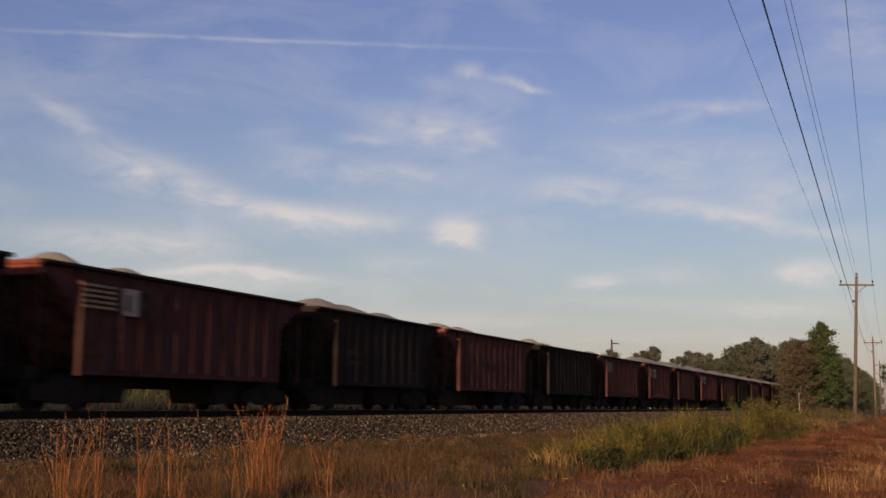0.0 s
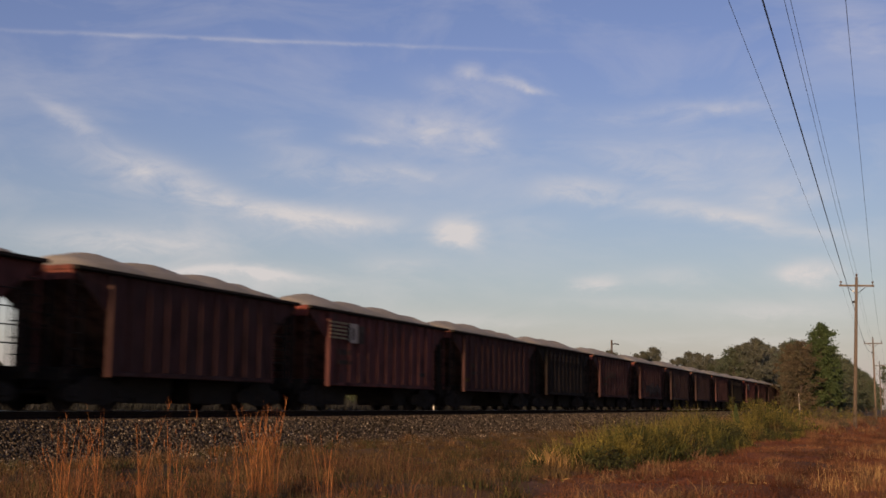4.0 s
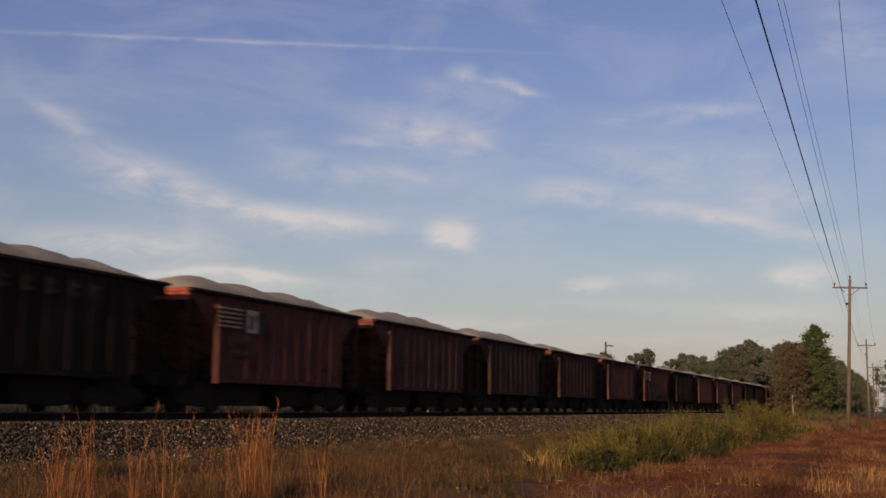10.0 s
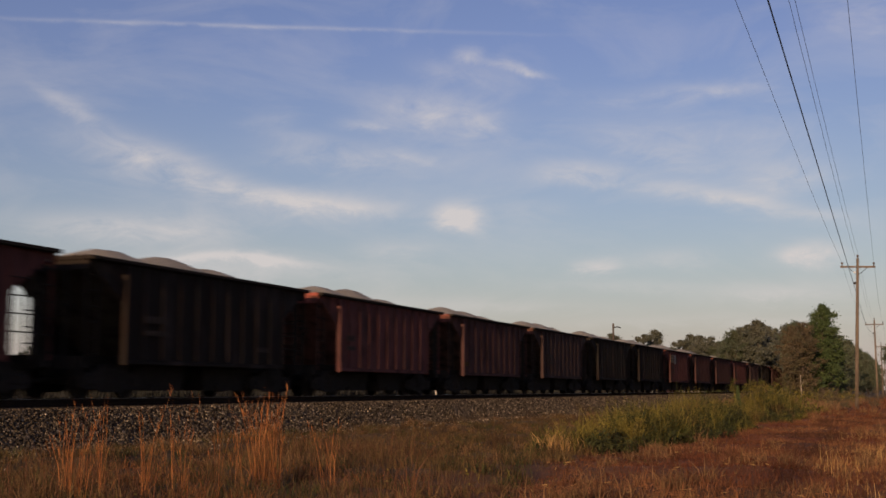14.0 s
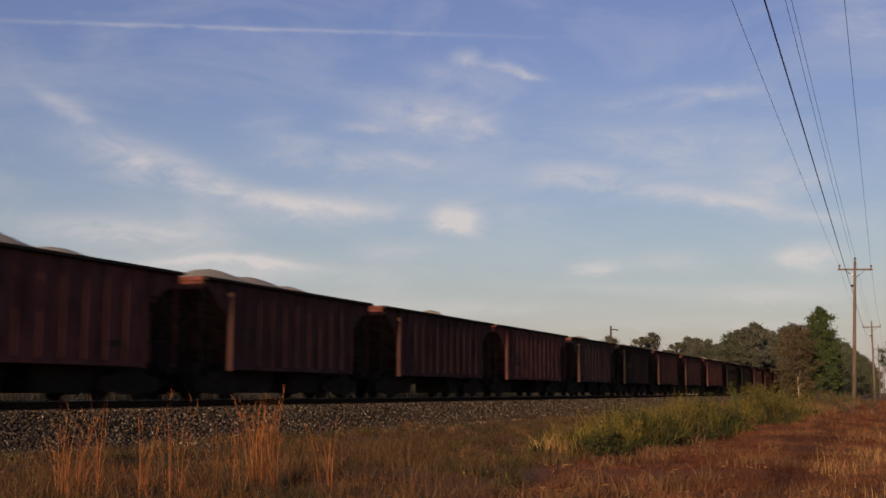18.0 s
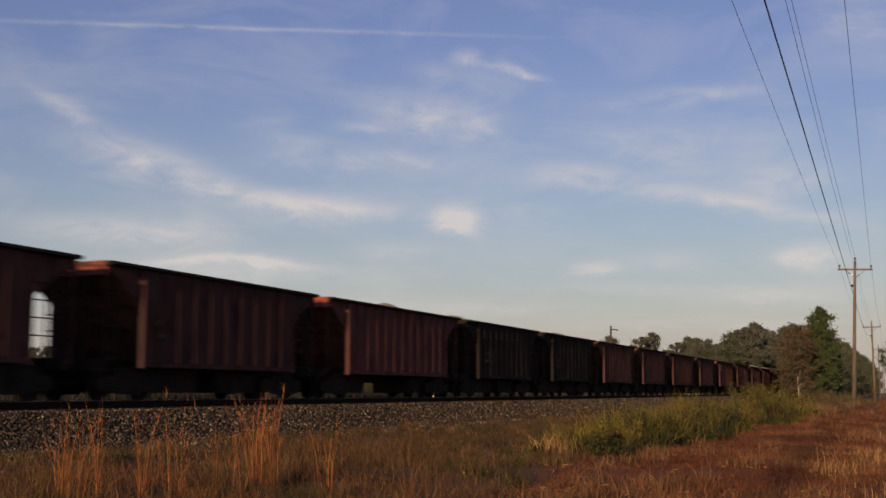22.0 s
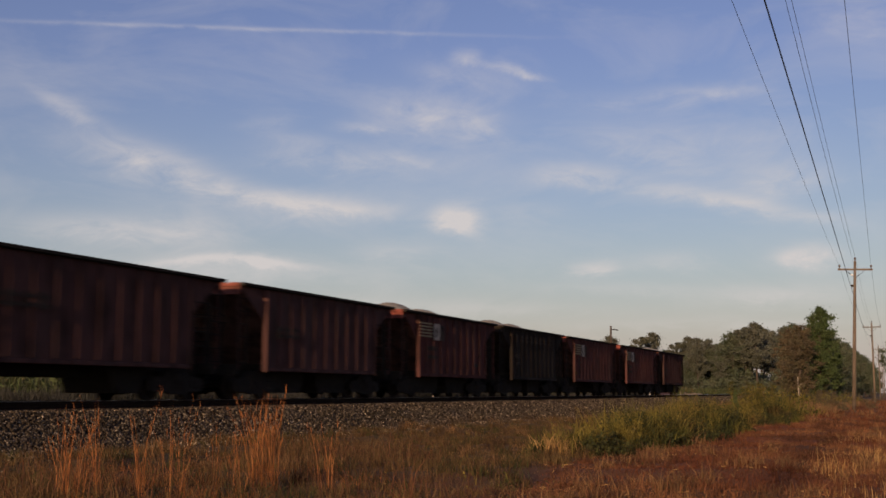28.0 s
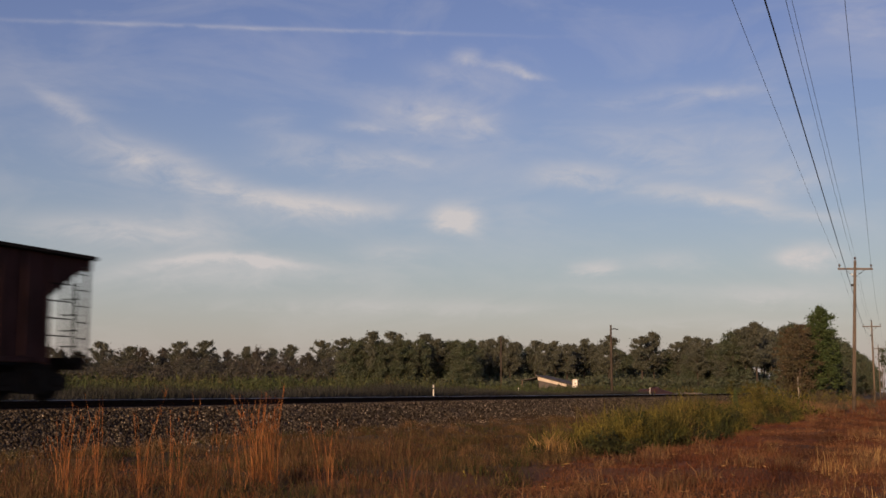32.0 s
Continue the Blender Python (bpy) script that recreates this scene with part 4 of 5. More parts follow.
def build_far_woods(name, label, heading0, heading1, near, far, top, n, leaf, seed):
    """The closed undergrowth between and behind the far trees; it rises towards the back."""
    r = np.random.default_rng(seed)
    clumps = []
    for _ in range(n):
        a, d = r.uniform(heading0, heading1), r.uniform(near, far)
        rise = (1.0 + 0.08 * math.sin(a * 1.9) + 0.07 * math.sin(a * 5.3 + 1)) * (0.45 + 0.55 * (d - near) / (far - near))
        clumps.append((-math.sin(radians(a)) * d, math.cos(radians(a)) * d, 0.5 + top * rise * r.uniform(0.05, 1.0), r.uniform(0.9, 1.8)))
    v, q = merge(leaf_cloud(crown_points(r, clumps, n * 44, 1.15), 0.21, r, slim=0.6), cores(clumps, r, 0.36))
    return solid(name, fast_mesh(name, v, q, leaf), None, label, "woods", kind="stuff")


# the far woods get their haze from the greyed leaf colour
build_far_woods("hazy_woods", "wood across the field, leaves greyed for haze", 26.5, 43.0, 290, 355, 12.5, 4200, DUSKY_LEAF, 91)
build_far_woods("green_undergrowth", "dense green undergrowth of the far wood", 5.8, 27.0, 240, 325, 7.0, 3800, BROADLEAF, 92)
build_far_woods("distant_woods", "distant wood along the line, leaves greyed for haze", 2.8, 5.8, 610, 690, 8.0, 700, DUSKY_LEAF, 93)
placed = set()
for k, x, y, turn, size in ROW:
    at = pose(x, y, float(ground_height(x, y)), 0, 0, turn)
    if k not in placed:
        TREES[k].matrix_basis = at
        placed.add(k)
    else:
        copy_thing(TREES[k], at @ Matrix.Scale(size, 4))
snag = thing("dead_snag", "slender pale dead trunk before the grove", "dead tree", at=pose(-8.55, 100.0, 0.05))
part("trunk", Shape().tube([(0, 0, -0.2), (0.04, 0, 1.2), (0.0, 0.02, 2.6)], [0.04, 0.034, 0.02], 8), PALE_BARK, snag, smooth=True)
part("limb", Shape().tube([(0.03, 0, 1.6), (0.25, 0.05, 2.1)], [0.025, 0.012], 6), PALE_BARK, snag)
TREES.append(make_tree("full", 6.2, 28, BROADLEAF, "small dark evergreen tree beyond the pole line", "tree", 5000))
GROVE = [(6, -11.5, 171.0, 20), (3, -13.0, 180.0, 200), (5, -13.9, 166.0, 70), (5, -15.6, 176.0, 200), (3, -13.6, 186.0, 10), (3, -12.4, 203.0, 120), (2, -16.5, 190, 40), (3, -12.6, 222.0, 250),
         (3, -12.2, 243.0, 250), (2, -12.6, 266.0, 80), (3, -12.0, 292.0, 80), (3, -12.0, 325.0, 10), (2, -12.0, 362.0, 55), (3, -12.0, 400.0, 140), (3, -12.0, 445.0, 10), (7, -0.7, 116.0, 30)]
for k, x, y, turn in GROVE:
    at = pose(x, y, 0, 0, 0, turn)
    if k not in placed:
        TREES[k].matrix_basis = at
        placed.add(k)
    else:
        copy_thing(TREES[k], at)


def surface(x, y):
    """The ground, or the ballast slope where that is higher."""
    bed = np.interp(x, [-19.1, -18.75, -18.35, -17.9, -17.45, -16.7], [BED_TOP, BED_TOP - 0.03, 0.69, 0.39, 0.13, -0.15])
    return np.maximum(ground_height(x, y), bed)


def weeds_mass(name, label, area, n, h, w, material, seed, leafy=0.0, leaf=0.05, shape=None, category="weeds"):
    """A mass of stems and leaves on a piece of ground: (x0, x1, y0, y1), or points kept by shape(x, y)."""
    r = np.random.default_rng(seed)
    x = r.uniform(area[0], area[1], n)
    y = r.uniform(area[2], area[3], n)
    hh = np.ones(n)
    if shape is not None:
        hh = shape(x, y)
        keep = hh > 0.08
        x, y, hh = x[keep], y[keep], hh[keep]
    tall = hh * r.uniform(h[0], h[1], len(x))
    v, q = blades(x, y, tall, w * r.uniform(0.6, 1.5, len(x)), r.uniform(0.05, 0.6, len(x)), r, pz=surface(x, y) - 0.03)
    if leafy:
        m = int(len(x) * leafy)
        i = r.integers(0, len(x), m)
        f = r.uniform(0.15, 1.0, m)
        c = np.stack([x[i] + r.normal(0, 0.10, m), y[i] + r.normal(0, 0.10, m), ground_height(x[i], y[i]) + tall[i] * f], -1)
        v, q = merge((v, q), leaf_cloud(c, leaf, r))
    return solid(name, fast_mesh(name, v, q, material), None, label, category, kind="stuff")


# weeds and scrub behind the track
def far_strip(x, y):
    low = np.interp(np.hypot(x, y), [40, 60, 90, 120, 200], [1.0, 1.0, 0.78, 0.64, 0.7])
    low = low * (1 - 0.75 * np.exp(-((x + 36.5) / 2.5) ** 2 - ((y - 129) / 7) ** 2))
    return low * np.clip(0.8 + 0.25 * smooth_noise(x, y, 0.12, 3.0) + 0.15 * smooth_noise(x, y, 0.5, 1.0), 0.3, 1.3)


weeds_mass("field_weeds", "waist-high green and brown weeds behind the track", (-70, -27, 18, 150), 26000, (1.3, 2.0), 0.05, FIELD_WEED, 61, 4.0, 0.12, far_strip)
weeds_mass("far_verge_grass", "dull grey-brown dry grass behind the far rail", (-27.6, -24.6, 16, 130), 28000, (0.68, 1.12), 0.03, DULL_GRASS, 74, 0.8, 0.06, far_strip, "grass")
weeds_mass("far_field_weeds", "distant green scrub across the field", (-190, -28, 100, 245), 18000, (1.5, 2.6), 0.10, FIELD_WEED, 62, 3.0, 0.26, far_strip)


# the strip of green weeds on the near side
def strip_middle(y):
    return np.interp(y, [18, 21, 25, 28, 35, 43, 55, 70, 100, 150], [-7.2, -7.0, -6.6, -6.4, -6.5, -6.7, -6.8, -7.0, -7.4, -8.6])


def green_strip(x, y):
    wide = np.interp(y, [18, 22, 30, 60, 150], [0.7, 1.3, 1.5, 2.2, 4.0])
    d = np.abs(x - strip_middle(y)) / wide
    body = np.clip(1.15 - d ** 2, 0, 1) * np.clip((y - 18.5) / 3.0, 0, 1)
    lumps = 0.66 + 1.15 * smooth_noise(x, y, 0.55, 5.0) + 0.35 * smooth_noise(x, y, 1.6, 2.0)
    return body * np.clip(lumps, 0.10, 1.5) * np.interp(y, [18, 26, 45, 60, 150], [0.80, 0.84, 0.88, 0.9, 0.8])


def build_strip():
    """Tussocks of arching green blades crowding one another."""
    r = np.random.default_rng(63)
    n, per = 560, 95
    y = 20.8 + r.uniform(0, 1, n) ** 1.1 * 41
    x = strip_middle(y) + r.normal(0, 1, n) * np.interp(y, [18, 22, 30, 60], [0.3, 0.42, 0.62, 1.0])
    hh = green_strip(x, y)
    keep = (hh > 0.12) & (-x < 0.318 * y) & ((np.abs(x + 6.6) > 0.45) | (np.abs(y - 22.0) > 1.2))
    x, y, hh = x[keep], y[keep], hh[keep]
    tall = (0.26 + 0.80 * hh) * r.uniform(0.55, 1.25, len(x))
    wide = 0.07 + 0.14 * hh
    bx, by, bt, bw = (np.repeat(a, per) for a in (x, y, tall, wide))
    m = len(bx)
    bx, by = bx + r.normal(0, 1, m) * bw, by + r.normal(0, 1, m) * bw
    v, q = blades(bx, by, bt * r.uniform(0.45, 1.1, m), r.uniform(0.008, 0.017, m) * (1 + by / 90), r.uniform(0.08, 0.75, m), r, bend=0.5)
    return solid("green_weeds", fast_mesh("green_weeds", v, q, WEED), None, "tangled green and yellowing weeds beside the dirt verge", "weeds", kind="stuff")


def build_strip_leaves():
    """Broad-leaved herbs at the foot of the weeds, coloured dark to paint the shade there."""
    r = np.random.default_rng(65)
    n, count = 420, 150
    y = 22.5 + r.uniform(0, 1, n) ** 1.2 * 38
    x = strip_middle(y) + r.normal(0.55, 0.6, n) * np.interp(y, [18, 22, 30, 60], [0.4, 0.6, 0.8, 1.3])
    hh = green_strip(x, y)
    keep = (hh > 0.12) & (-x < 0.318 * y) & ((np.abs(x + 6.6) > 0.5) | (np.abs(y - 22.0) > 1.4))
    x, y, hh = x[keep], y[keep], hh[keep]
    wide, tall = 0.16 + 0.26 * hh, (0.20 + 0.65 * hh) * r.uniform(0.5, 1.2, len(x))
    d = r.normal(size=(len(x), count, 3))
    d /= np.linalg.norm(d, axis=2)[..., None]
    d[..., 2] = np.abs(d[..., 2])
    rad = r.uniform(0.5, 1.05, (len(x), count, 1))
    c = np.stack([x, y, ground_height(x, y) - 0.02], -1)[:, None] + d * rad * np.stack([wide, wide, tall], -1)[:, None]
    v, q = leaf_cloud(c.reshape(-1, 3), 0.045, r, slim=0.34)
    return solid("dark_herbs", fast_mesh("dark_herbs", v, q, HERB), None, "leafy herbs at the foot of the weeds, coloured dark for shade", "weeds", kind="stuff")


build_strip_leaves()
build_strip()
weeds_mass("verge_weeds", "green and russet weeds farther along the verge", (-18, -4, 60, 160), 16000, (0.8, 1.5), 0.04, WEED, 64, 1.5, 0.10, green_strip)


def verge_line(y):
    """Where the olive meadow gives way to the red verge."""
    return np.interp(y, [9, 14, 20, 24, 60, 150], [-3.4, -4.7, -6.0, -5.7, -6.0, -8.0])


def olive_cover(x, y):
    edge = np.interp(y, [14, 20, 30, 45, 70], [-17.2, -17.5, -17.9, -18.3, -18.4]) + 0.3 * smooth_noise(x, y, 0.8, 6.0)
    band = np.clip((verge_line(y) + 0.5 - x) / 1.0, 0, 1) * np.clip((x - edge) / 0.6, 0, 1)
    return band * np.clip(0.65 + 0.45 * smooth_noise(x, y, 0.7, 2.0), 0.1, 1.2)


def dry_cover(x, y):
    wide = np.clip((x - verge_line(y) + 0.2) / 0.8, 0, 1)
    return wide * np.clip(0.6 + 0.4 * smooth_noise(x, y, 1.6, 7.0) + 0.35 * smooth_noise(x, y, 5.0, 2.0), 0.38, 1.5)


def herb_cover(x, y):
    return np.clip(smooth_noise(x, y, 0.9, 12.0) * 1.6, 0, 1.2)


def stalk_cover(x, y):
    return olive_cover(x, y) * np.clip(0.4 + 1.5 * smooth_noise(x, y, 0.6, 14.0), 0, 1.3)


def pale_cover(x, y):
    return np.clip((x + 1.7 + 0.02 * y) / 0.8 + 0.8 * smooth_noise(x, y, 1.2, 8.0), 0, 1.2) * np.clip(0.5 + 0.6 * smooth_noise(x, y, 1.0, 3.3), 0, 1.2)


weeds_mass("olive_grass", "short olive and brown grass between the track and the verge", (-18.7, -3, 9, 75), 105000, (0.08, 0.36), 0.011, OLIVE_GRASS, 65, 0.15, 0.02, olive_cover, "grass")
weeds_mass("meadow_stems", "sparse brown weed stalks standing in the short grass", (-15, -4.2, 10, 34), 5200, (0.3, 0.75), 0.008, OLIVE_GRASS, 72, 0.8, 0.018, olive_cover, "weeds")
weeds_mass("rust_stalks", "thin rust-brown weed stalks in the meadow", (-13, -3.6, 10, 30), 9000, (0.25, 0.7), 0.007, RUST_STALK, 75, 0.5, 0.016, stalk_cover, "weeds")
weeds_mass("meadow_herbs", "low green herbs scattered in the short grass", (-15, -4.6, 10, 40), 3200, (0.10, 0.26), 0.012, WEED, 73, 1.5, 0.025, herb_cover, "weeds")
weeds_mass("dry_grass", "cut and matted dry russet grass", (-8, 6, 10, 60), 240000, (0.05, 0.26), 0.011, DRY_GRASS, 66, 0.0, 0.02, dry_cover, "grass")
weeds_mass("far_dry_grass", "dry russet grass along the pole line", (-9, 14, 58, 190), 26000, (0.2, 0.55), 0.04, DRY_GRASS, 67, 0.0, 0.02, dry_cover, "grass")


weeds_mass("pale_grass", "pale straw-coloured grass at the edge of the verge", (-2.6, 3.0, 11, 34), 9000, (0.10, 0.38), 0.008, STRAW, 71, 0.0, 0.02, pale_cover, "grass")


def build_tussocks(name, label, area, n, per, height, spread, material, seed, chosen):
    """Tussocks of grass, each a tuft of blades from one foot, where chosen(x, y) holds."""
    r = np.random.default_rng(seed)
    y = area[2] + r.uniform(0, 1, n) ** 1.4 * (area[3] - area[2])
    x = r.uniform(area[0], area[1], n)
    keep = chosen(x, y)
    x, y = np.repeat(x[keep], per), np.repeat(y[keep], per)
    size = np.repeat(r.uniform(0.5, 1.4, keep.sum()), per)
    x, y = x + r.normal(0, spread, len(x)) * size, y + r.normal(0, spread, len(x)) * size
    v, q = blades(x, y, height * size * r.uniform(0.4, 1.2, len(x)), r.uniform(0.006, 0.014, len(x)) * (1 + y / 60), r.uniform(0.15, 0.9, len(x)), r)
    return solid(name, fast_mesh(name, v, q, material), None, label, "grass", kind="stuff")


def on_verge(x, y):
    return (x > verge_line(y) + 0.2) & (smooth_noise(x, y, 0.8, 4.0) > -0.15)


def on_verge_rise(x, y):
    return (x > verge_line(y) + 0.4) & (smooth_noise(x, y, 0.5, 15.0) > 0.1)


def in_meadow(x, y):
    return (x < verge_line(y) + 0.3) & (x > -17.2)


def in_meadow_patch(x, y):
    return in_meadow(x, y) & (smooth_noise(x, y, 0.45, 16.0) > 0.05)


build_tussocks("grass_tussocks", "low russet tussocks of dry grass on the verge", (-7.5, 6, 10.5, 80), 900, 34, 0.24, 0.11, DRY_GRASS, 78, on_verge)
build_tussocks("tan_tussocks", "tan tussocks of dry grass on the verge", (-7.5, 6, 10.5, 70), 620, 48, 0.30, 0.10, TAN_GRASS, 79, on_verge_rise)
build_tussocks("olive_tussocks", "olive-green tussocks in the short meadow grass", (-17, -3.5, 11, 60), 900, 42, 0.26, 0.10, OLIVE_GRASS, 80, in_meadow)
build_tussocks("pale_tussocks", "tan dry tussocks in the short meadow grass", (-17, -3.5, 11, 60), 520, 42, 0.30, 0.11, TAN_GRASS, 81, in_meadow_patch)
build_tussocks("dark_tussocks", "dark green leafy tufts in the short meadow grass", (-17, -3.5, 11, 50), 380, 46, 0.24, 0.10, HERB, 82, in_meadow)


def build_litter():
    """Matted dead leaves, straw and clods lying on the verge."""
    r = np.random.default_rng(69)
    n = 150000
    y = 10 + r.uniform(0, 1, n) ** 1.5 * 60
    x = r.uniform(-9, 5, n)
    keep = x > verge_line(y) - 0.2 + 0.5 * smooth_noise(x, y, 1.5, 3.0)
    x, y = x[keep], y[keep]
    c = np.stack([x, y, ground_height(x, y) + r.uniform(0.0, 0.05, len(x)) + 0.05 * np.clip(smooth_noise(x, y, 3.0, 6.0), 0, 1)], -1)
    v, q = leaf_cloud(c, 0.026, r, flat=0.7, slim=0.28)
    return solid("leaf_litter", fast_mesh("leaf_litter", v, q, DRY_GRASS), None, "matted red-brown litter of dead grass and leaves", "litter", kind="stuff")


build_litter()
rl = np.random.default_rng(83)
ly = 11 + rl.uniform(0, 1, 3800) ** 1.4 * 45
lx = rl.uniform(-6.5, 5, 3800)
on = (lx > verge_line(ly)) & (smooth_noise(lx, ly, 1.1, 18.0) > 0.15)
lv, lq = leaf_cloud(np.stack([lx[on], ly[on], ground_height(lx[on], ly[on]) + 0.05], -1), 0.06, rl, flat=0.85, slim=0.12)
solid("straw_litter", fast_mesh("straw_litter", lv, lq, STRAW), None, "bleached straw lying on the red verge", "litter", kind="stuff")


def sedge_stand(x, y):
    patch = np.clip(0.15 + 1.3 * smooth_noise(x, y, 0.9, 9.0), 0.0, 1.0)
    low = np.interp(y, [11.5, 14, 17], [1.0, 0.75, 0.45])
    return patch * low * np.clip((-6.3 - x) / 1.6, 0, 1)


weeds_mass("sedge_stand", "stand of orange broomsedge grass in the foreground", (-13.5, -4.5, 9.5, 17), 9000, (0.2, 0.65), 0.008, SEDGE, 68, 0.0, 0.02, sedge_stand, "grass")


def make_tuft(seed, height, radius, count, label):
    """A tuft of tall broomsedge: thin stems with feathery heads, growing from one foot."""
    r = np.random.default_rng(seed)
    tuft = thing("broomsedge_tuft", label, "grass tuft", "tall broomsedge tufts")
    a, d = r.uniform(0, math.tau, count), radius * np.sqrt(r.uniform(0, 1, count))
    x, y = np.cos(a) * d, np.sin(a) * d
    h = height * r.uniform(0.45, 1.0, count)
    v, q = blades(x, y, h, r.uniform(0.004, 0.009, count), r.uniform(0.02, 0.30, count), r, pz=np.full(count, -0.04))
    tagged(part("stem_mass", fast_mesh("stem_mass", v, q, TUFT_SEDGE), None, tuft), kind="stuff")
    k = count // 3
    x, y = x[:k], y[:k]
    v1, q1 = blades(x, y, h[:k] * 0.55, np.full(k, 0.010), r.uniform(0.3, 0.9, k), r, pz=np.full(k, -0.04))
    tagged(part("basal_foliage", fast_mesh("basal_foliage", v1, q1, TUFT_SEDGE), None, tuft), kind="stuff")
    tops = v.reshape(-1, 6, 3)[:, 4:6].mean(1)
    mids = v.reshape(-1, 6, 3)[:, 2:4].mean(1)
    sel = r.choice(count, int(count * 0.7), replace=False)
    f = r.uniform(0.35, 1.0, (len(sel), 7, 1))
    start = (mids[sel][:, None] * (1 - f) + tops[sel][:, None] * f).reshape(-1, 3)
    v2, q2 = blades(start[:, 0], start[:, 1], r.uniform(0.05, 0.14, len(start)), np.full(len(start), 0.006), r.uniform(0.1, 0.5, len(start)), r, pz=start[:, 2])
    tagged(part("plume", fast_mesh("plume", v2, q2, TUFT_SEDGE), None, tuft), kind="stuff")
    return tuft


TUFTS = []
TUFT_PLAN = [(-8.6, 14.6, 1.56, 0.20, 110), (-9.1, 11.55, 1.66, 0.05, 14), (-8.75, 11.95, 1.58, 0.06, 16), (-9.3, 11.35, 1.35, 0.12, 26), (-8.45, 12.2, 1.45, 0.10, 22),
             (-9.8, 11.7, 1.3, 0.12, 18), (-8.2, 13.2, 1.1, 0.12, 18), (-8.95, 13.9, 1.25, 0.08, 9), (-7.9, 15.1, 1.1, 0.16, 20)]
for n, (x, y, h, rad, count) in enumerate(TUFT_PLAN):
    tuft = make_tuft(200 + n, h, rad, count, "tall tuft of orange broomsedge with feathery heads")
    tuft.matrix_basis = pose(x, y, float(ground_height(x, y)))
    TUFTS.append((tuft, x, y))


def make_bush(seed, height, wide, leaf, count, label):
    r = np.random.default_rng(seed)
    bush = thing("weed_bush", label, "bush", "bushes in the weed strip")
    wood, clumps = Shape(), []
    for k in range(9):
        a, d = r.uniform(0, math.tau), wide * r.uniform(0.2, 0.9)
        h = height * r.uniform(0.55, 1.0)
        wood.tube([(0.05 * math.cos(a), 0.05 * math.sin(a), -0.05), (d * 0.4 * math.cos(a), d * 0.4 * math.sin(a), h * 0.6), (d * math.cos(a), d * math.sin(a), h)], [0.014, 0.010, 0.004], 5)
        for f in (0.35, 0.6, 0.85, 1.0):
            clumps.append((d * f * math.cos(a), d * f * math.sin(a), h * f, wide * r.uniform(0.16, 0.3)))
    part("woody_base", wood, BARK, bush)
    v, q = leaf_cloud(crown_points(r, clumps, count * 4, 1.15), 0.024, r, slim=0.3)
    tagged(part("foliage", fast_mesh("foliage", v, q, leaf), None, bush), kind="stuff")
    return bush


BUSHES = [make_bush(301, 0.85, 0.6, WEED, 1300, "green weedy bush with yellowing tips"),
          make_bush(302, 0.65, 0.5, WEED, 900, "low green weed clump beside the verge"),
          make_bush(303, 1.9, 0.95, WEED, 1800, "tall green bush rising from the weed strip")]
BUSHES.append(make_bush(304, 1.5, 1.1, RUSSET_LEAF, 1500, "russet thicket growing round a pole foot"))
BUSH_PLAN = [(3, -4.1, 79.5), (3, -5.2, 83.0), (3, -2.6, 88.0), (3, -6.4, 90.0), (1, -6.3, 24.2), (1, -6.0, 25.8), (0, -6.0, 29.5), (1, -6.6, 32.5), (0, -6.9, 36.5), (0, -6.5, 40.0), (0, -6.3, 46.0), (2, -6.4, 53.5), (0, -7.7, 48.0),
             (2, -8.0, 60.0), (0, -8.9, 57.0), (2, -7.6, 68.0), (2, -9.2, 76.0)]
first = set()
for k, x, y in BUSH_PLAN:
    at = pose(x, y, float(ground_height(x, y)), 0, 0, 47 * y)
    if k in first:
        copy_thing(BUSHES[k], at)
    else:
        BUSHES[k].matrix_basis = at
        first.add(k)

weeds_mass("tall_russet_grass", "tall pinkish-russet grass at the foot of the grove", (-13.5, -4.3, 74, 140), 12000, (0.5, 1.3), 0.04, DUSTY_GRASS, 70, 0.5, 0.07, far_strip, "grass")

sapling = thing("conifer_sapling", "small bright green conifer sapling in the weeds", "conifer", at=pose(-7.1, 52.0, float(ground_height(-7.1, 52.0))))
part("trunk", Shape().tube([(0, 0, -0.05), (0, 0, 1.55)], [0.025, 0.006], 6), BARK, sapling)
rg = np.random.default_rng(90)
tier = rg.uniform(0.1, 1.0, 2600) ** 0.8
turn_a, reach_a = rg.uniform(0, math.tau, 2600), 0.34 * (1.03 - tier) * np.sqrt(rg.uniform(0.05, 1, 2600))
gv, gq = leaf_cloud(np.stack([np.cos(turn_a) * reach_a, np.sin(turn_a) * reach_a, tier * 1.6 - 0.25 * reach_a], -1), 0.035, rg, slim=0.25)
tagged(part("foliage", fast_mesh("foliage", gv, gq, BRIGHT_LEAF), None, sapling), kind="stuff")

# a bleached straw clump bent over in the weeds
rs = np.random.default_rng(77)
nx = rs.normal(-6.75, 0.20, 160)
ny = rs.normal(22.9, 0.2, 160)
sv, sq = blades(nx, ny, rs.uniform(0.35, 0.66, 160), np.full(160, 0.02), rs.uniform(0.2, 0.8, 160), rs, bend=0.5)
solid("straw_clump", fast_mesh("straw_clump", sv, sq, STRAW), None, "bleached straw clump bent over among green weeds", "grass tuft")

# ---- utility poles and wires ----
POLES = [(-0.98, -16.0), (-3.50, 82.0), (-4.10, 156.0), (-5.2, 236.0), (-6.3, 316.0), (-7.4, 396.0)]
POLE_H = 10.15


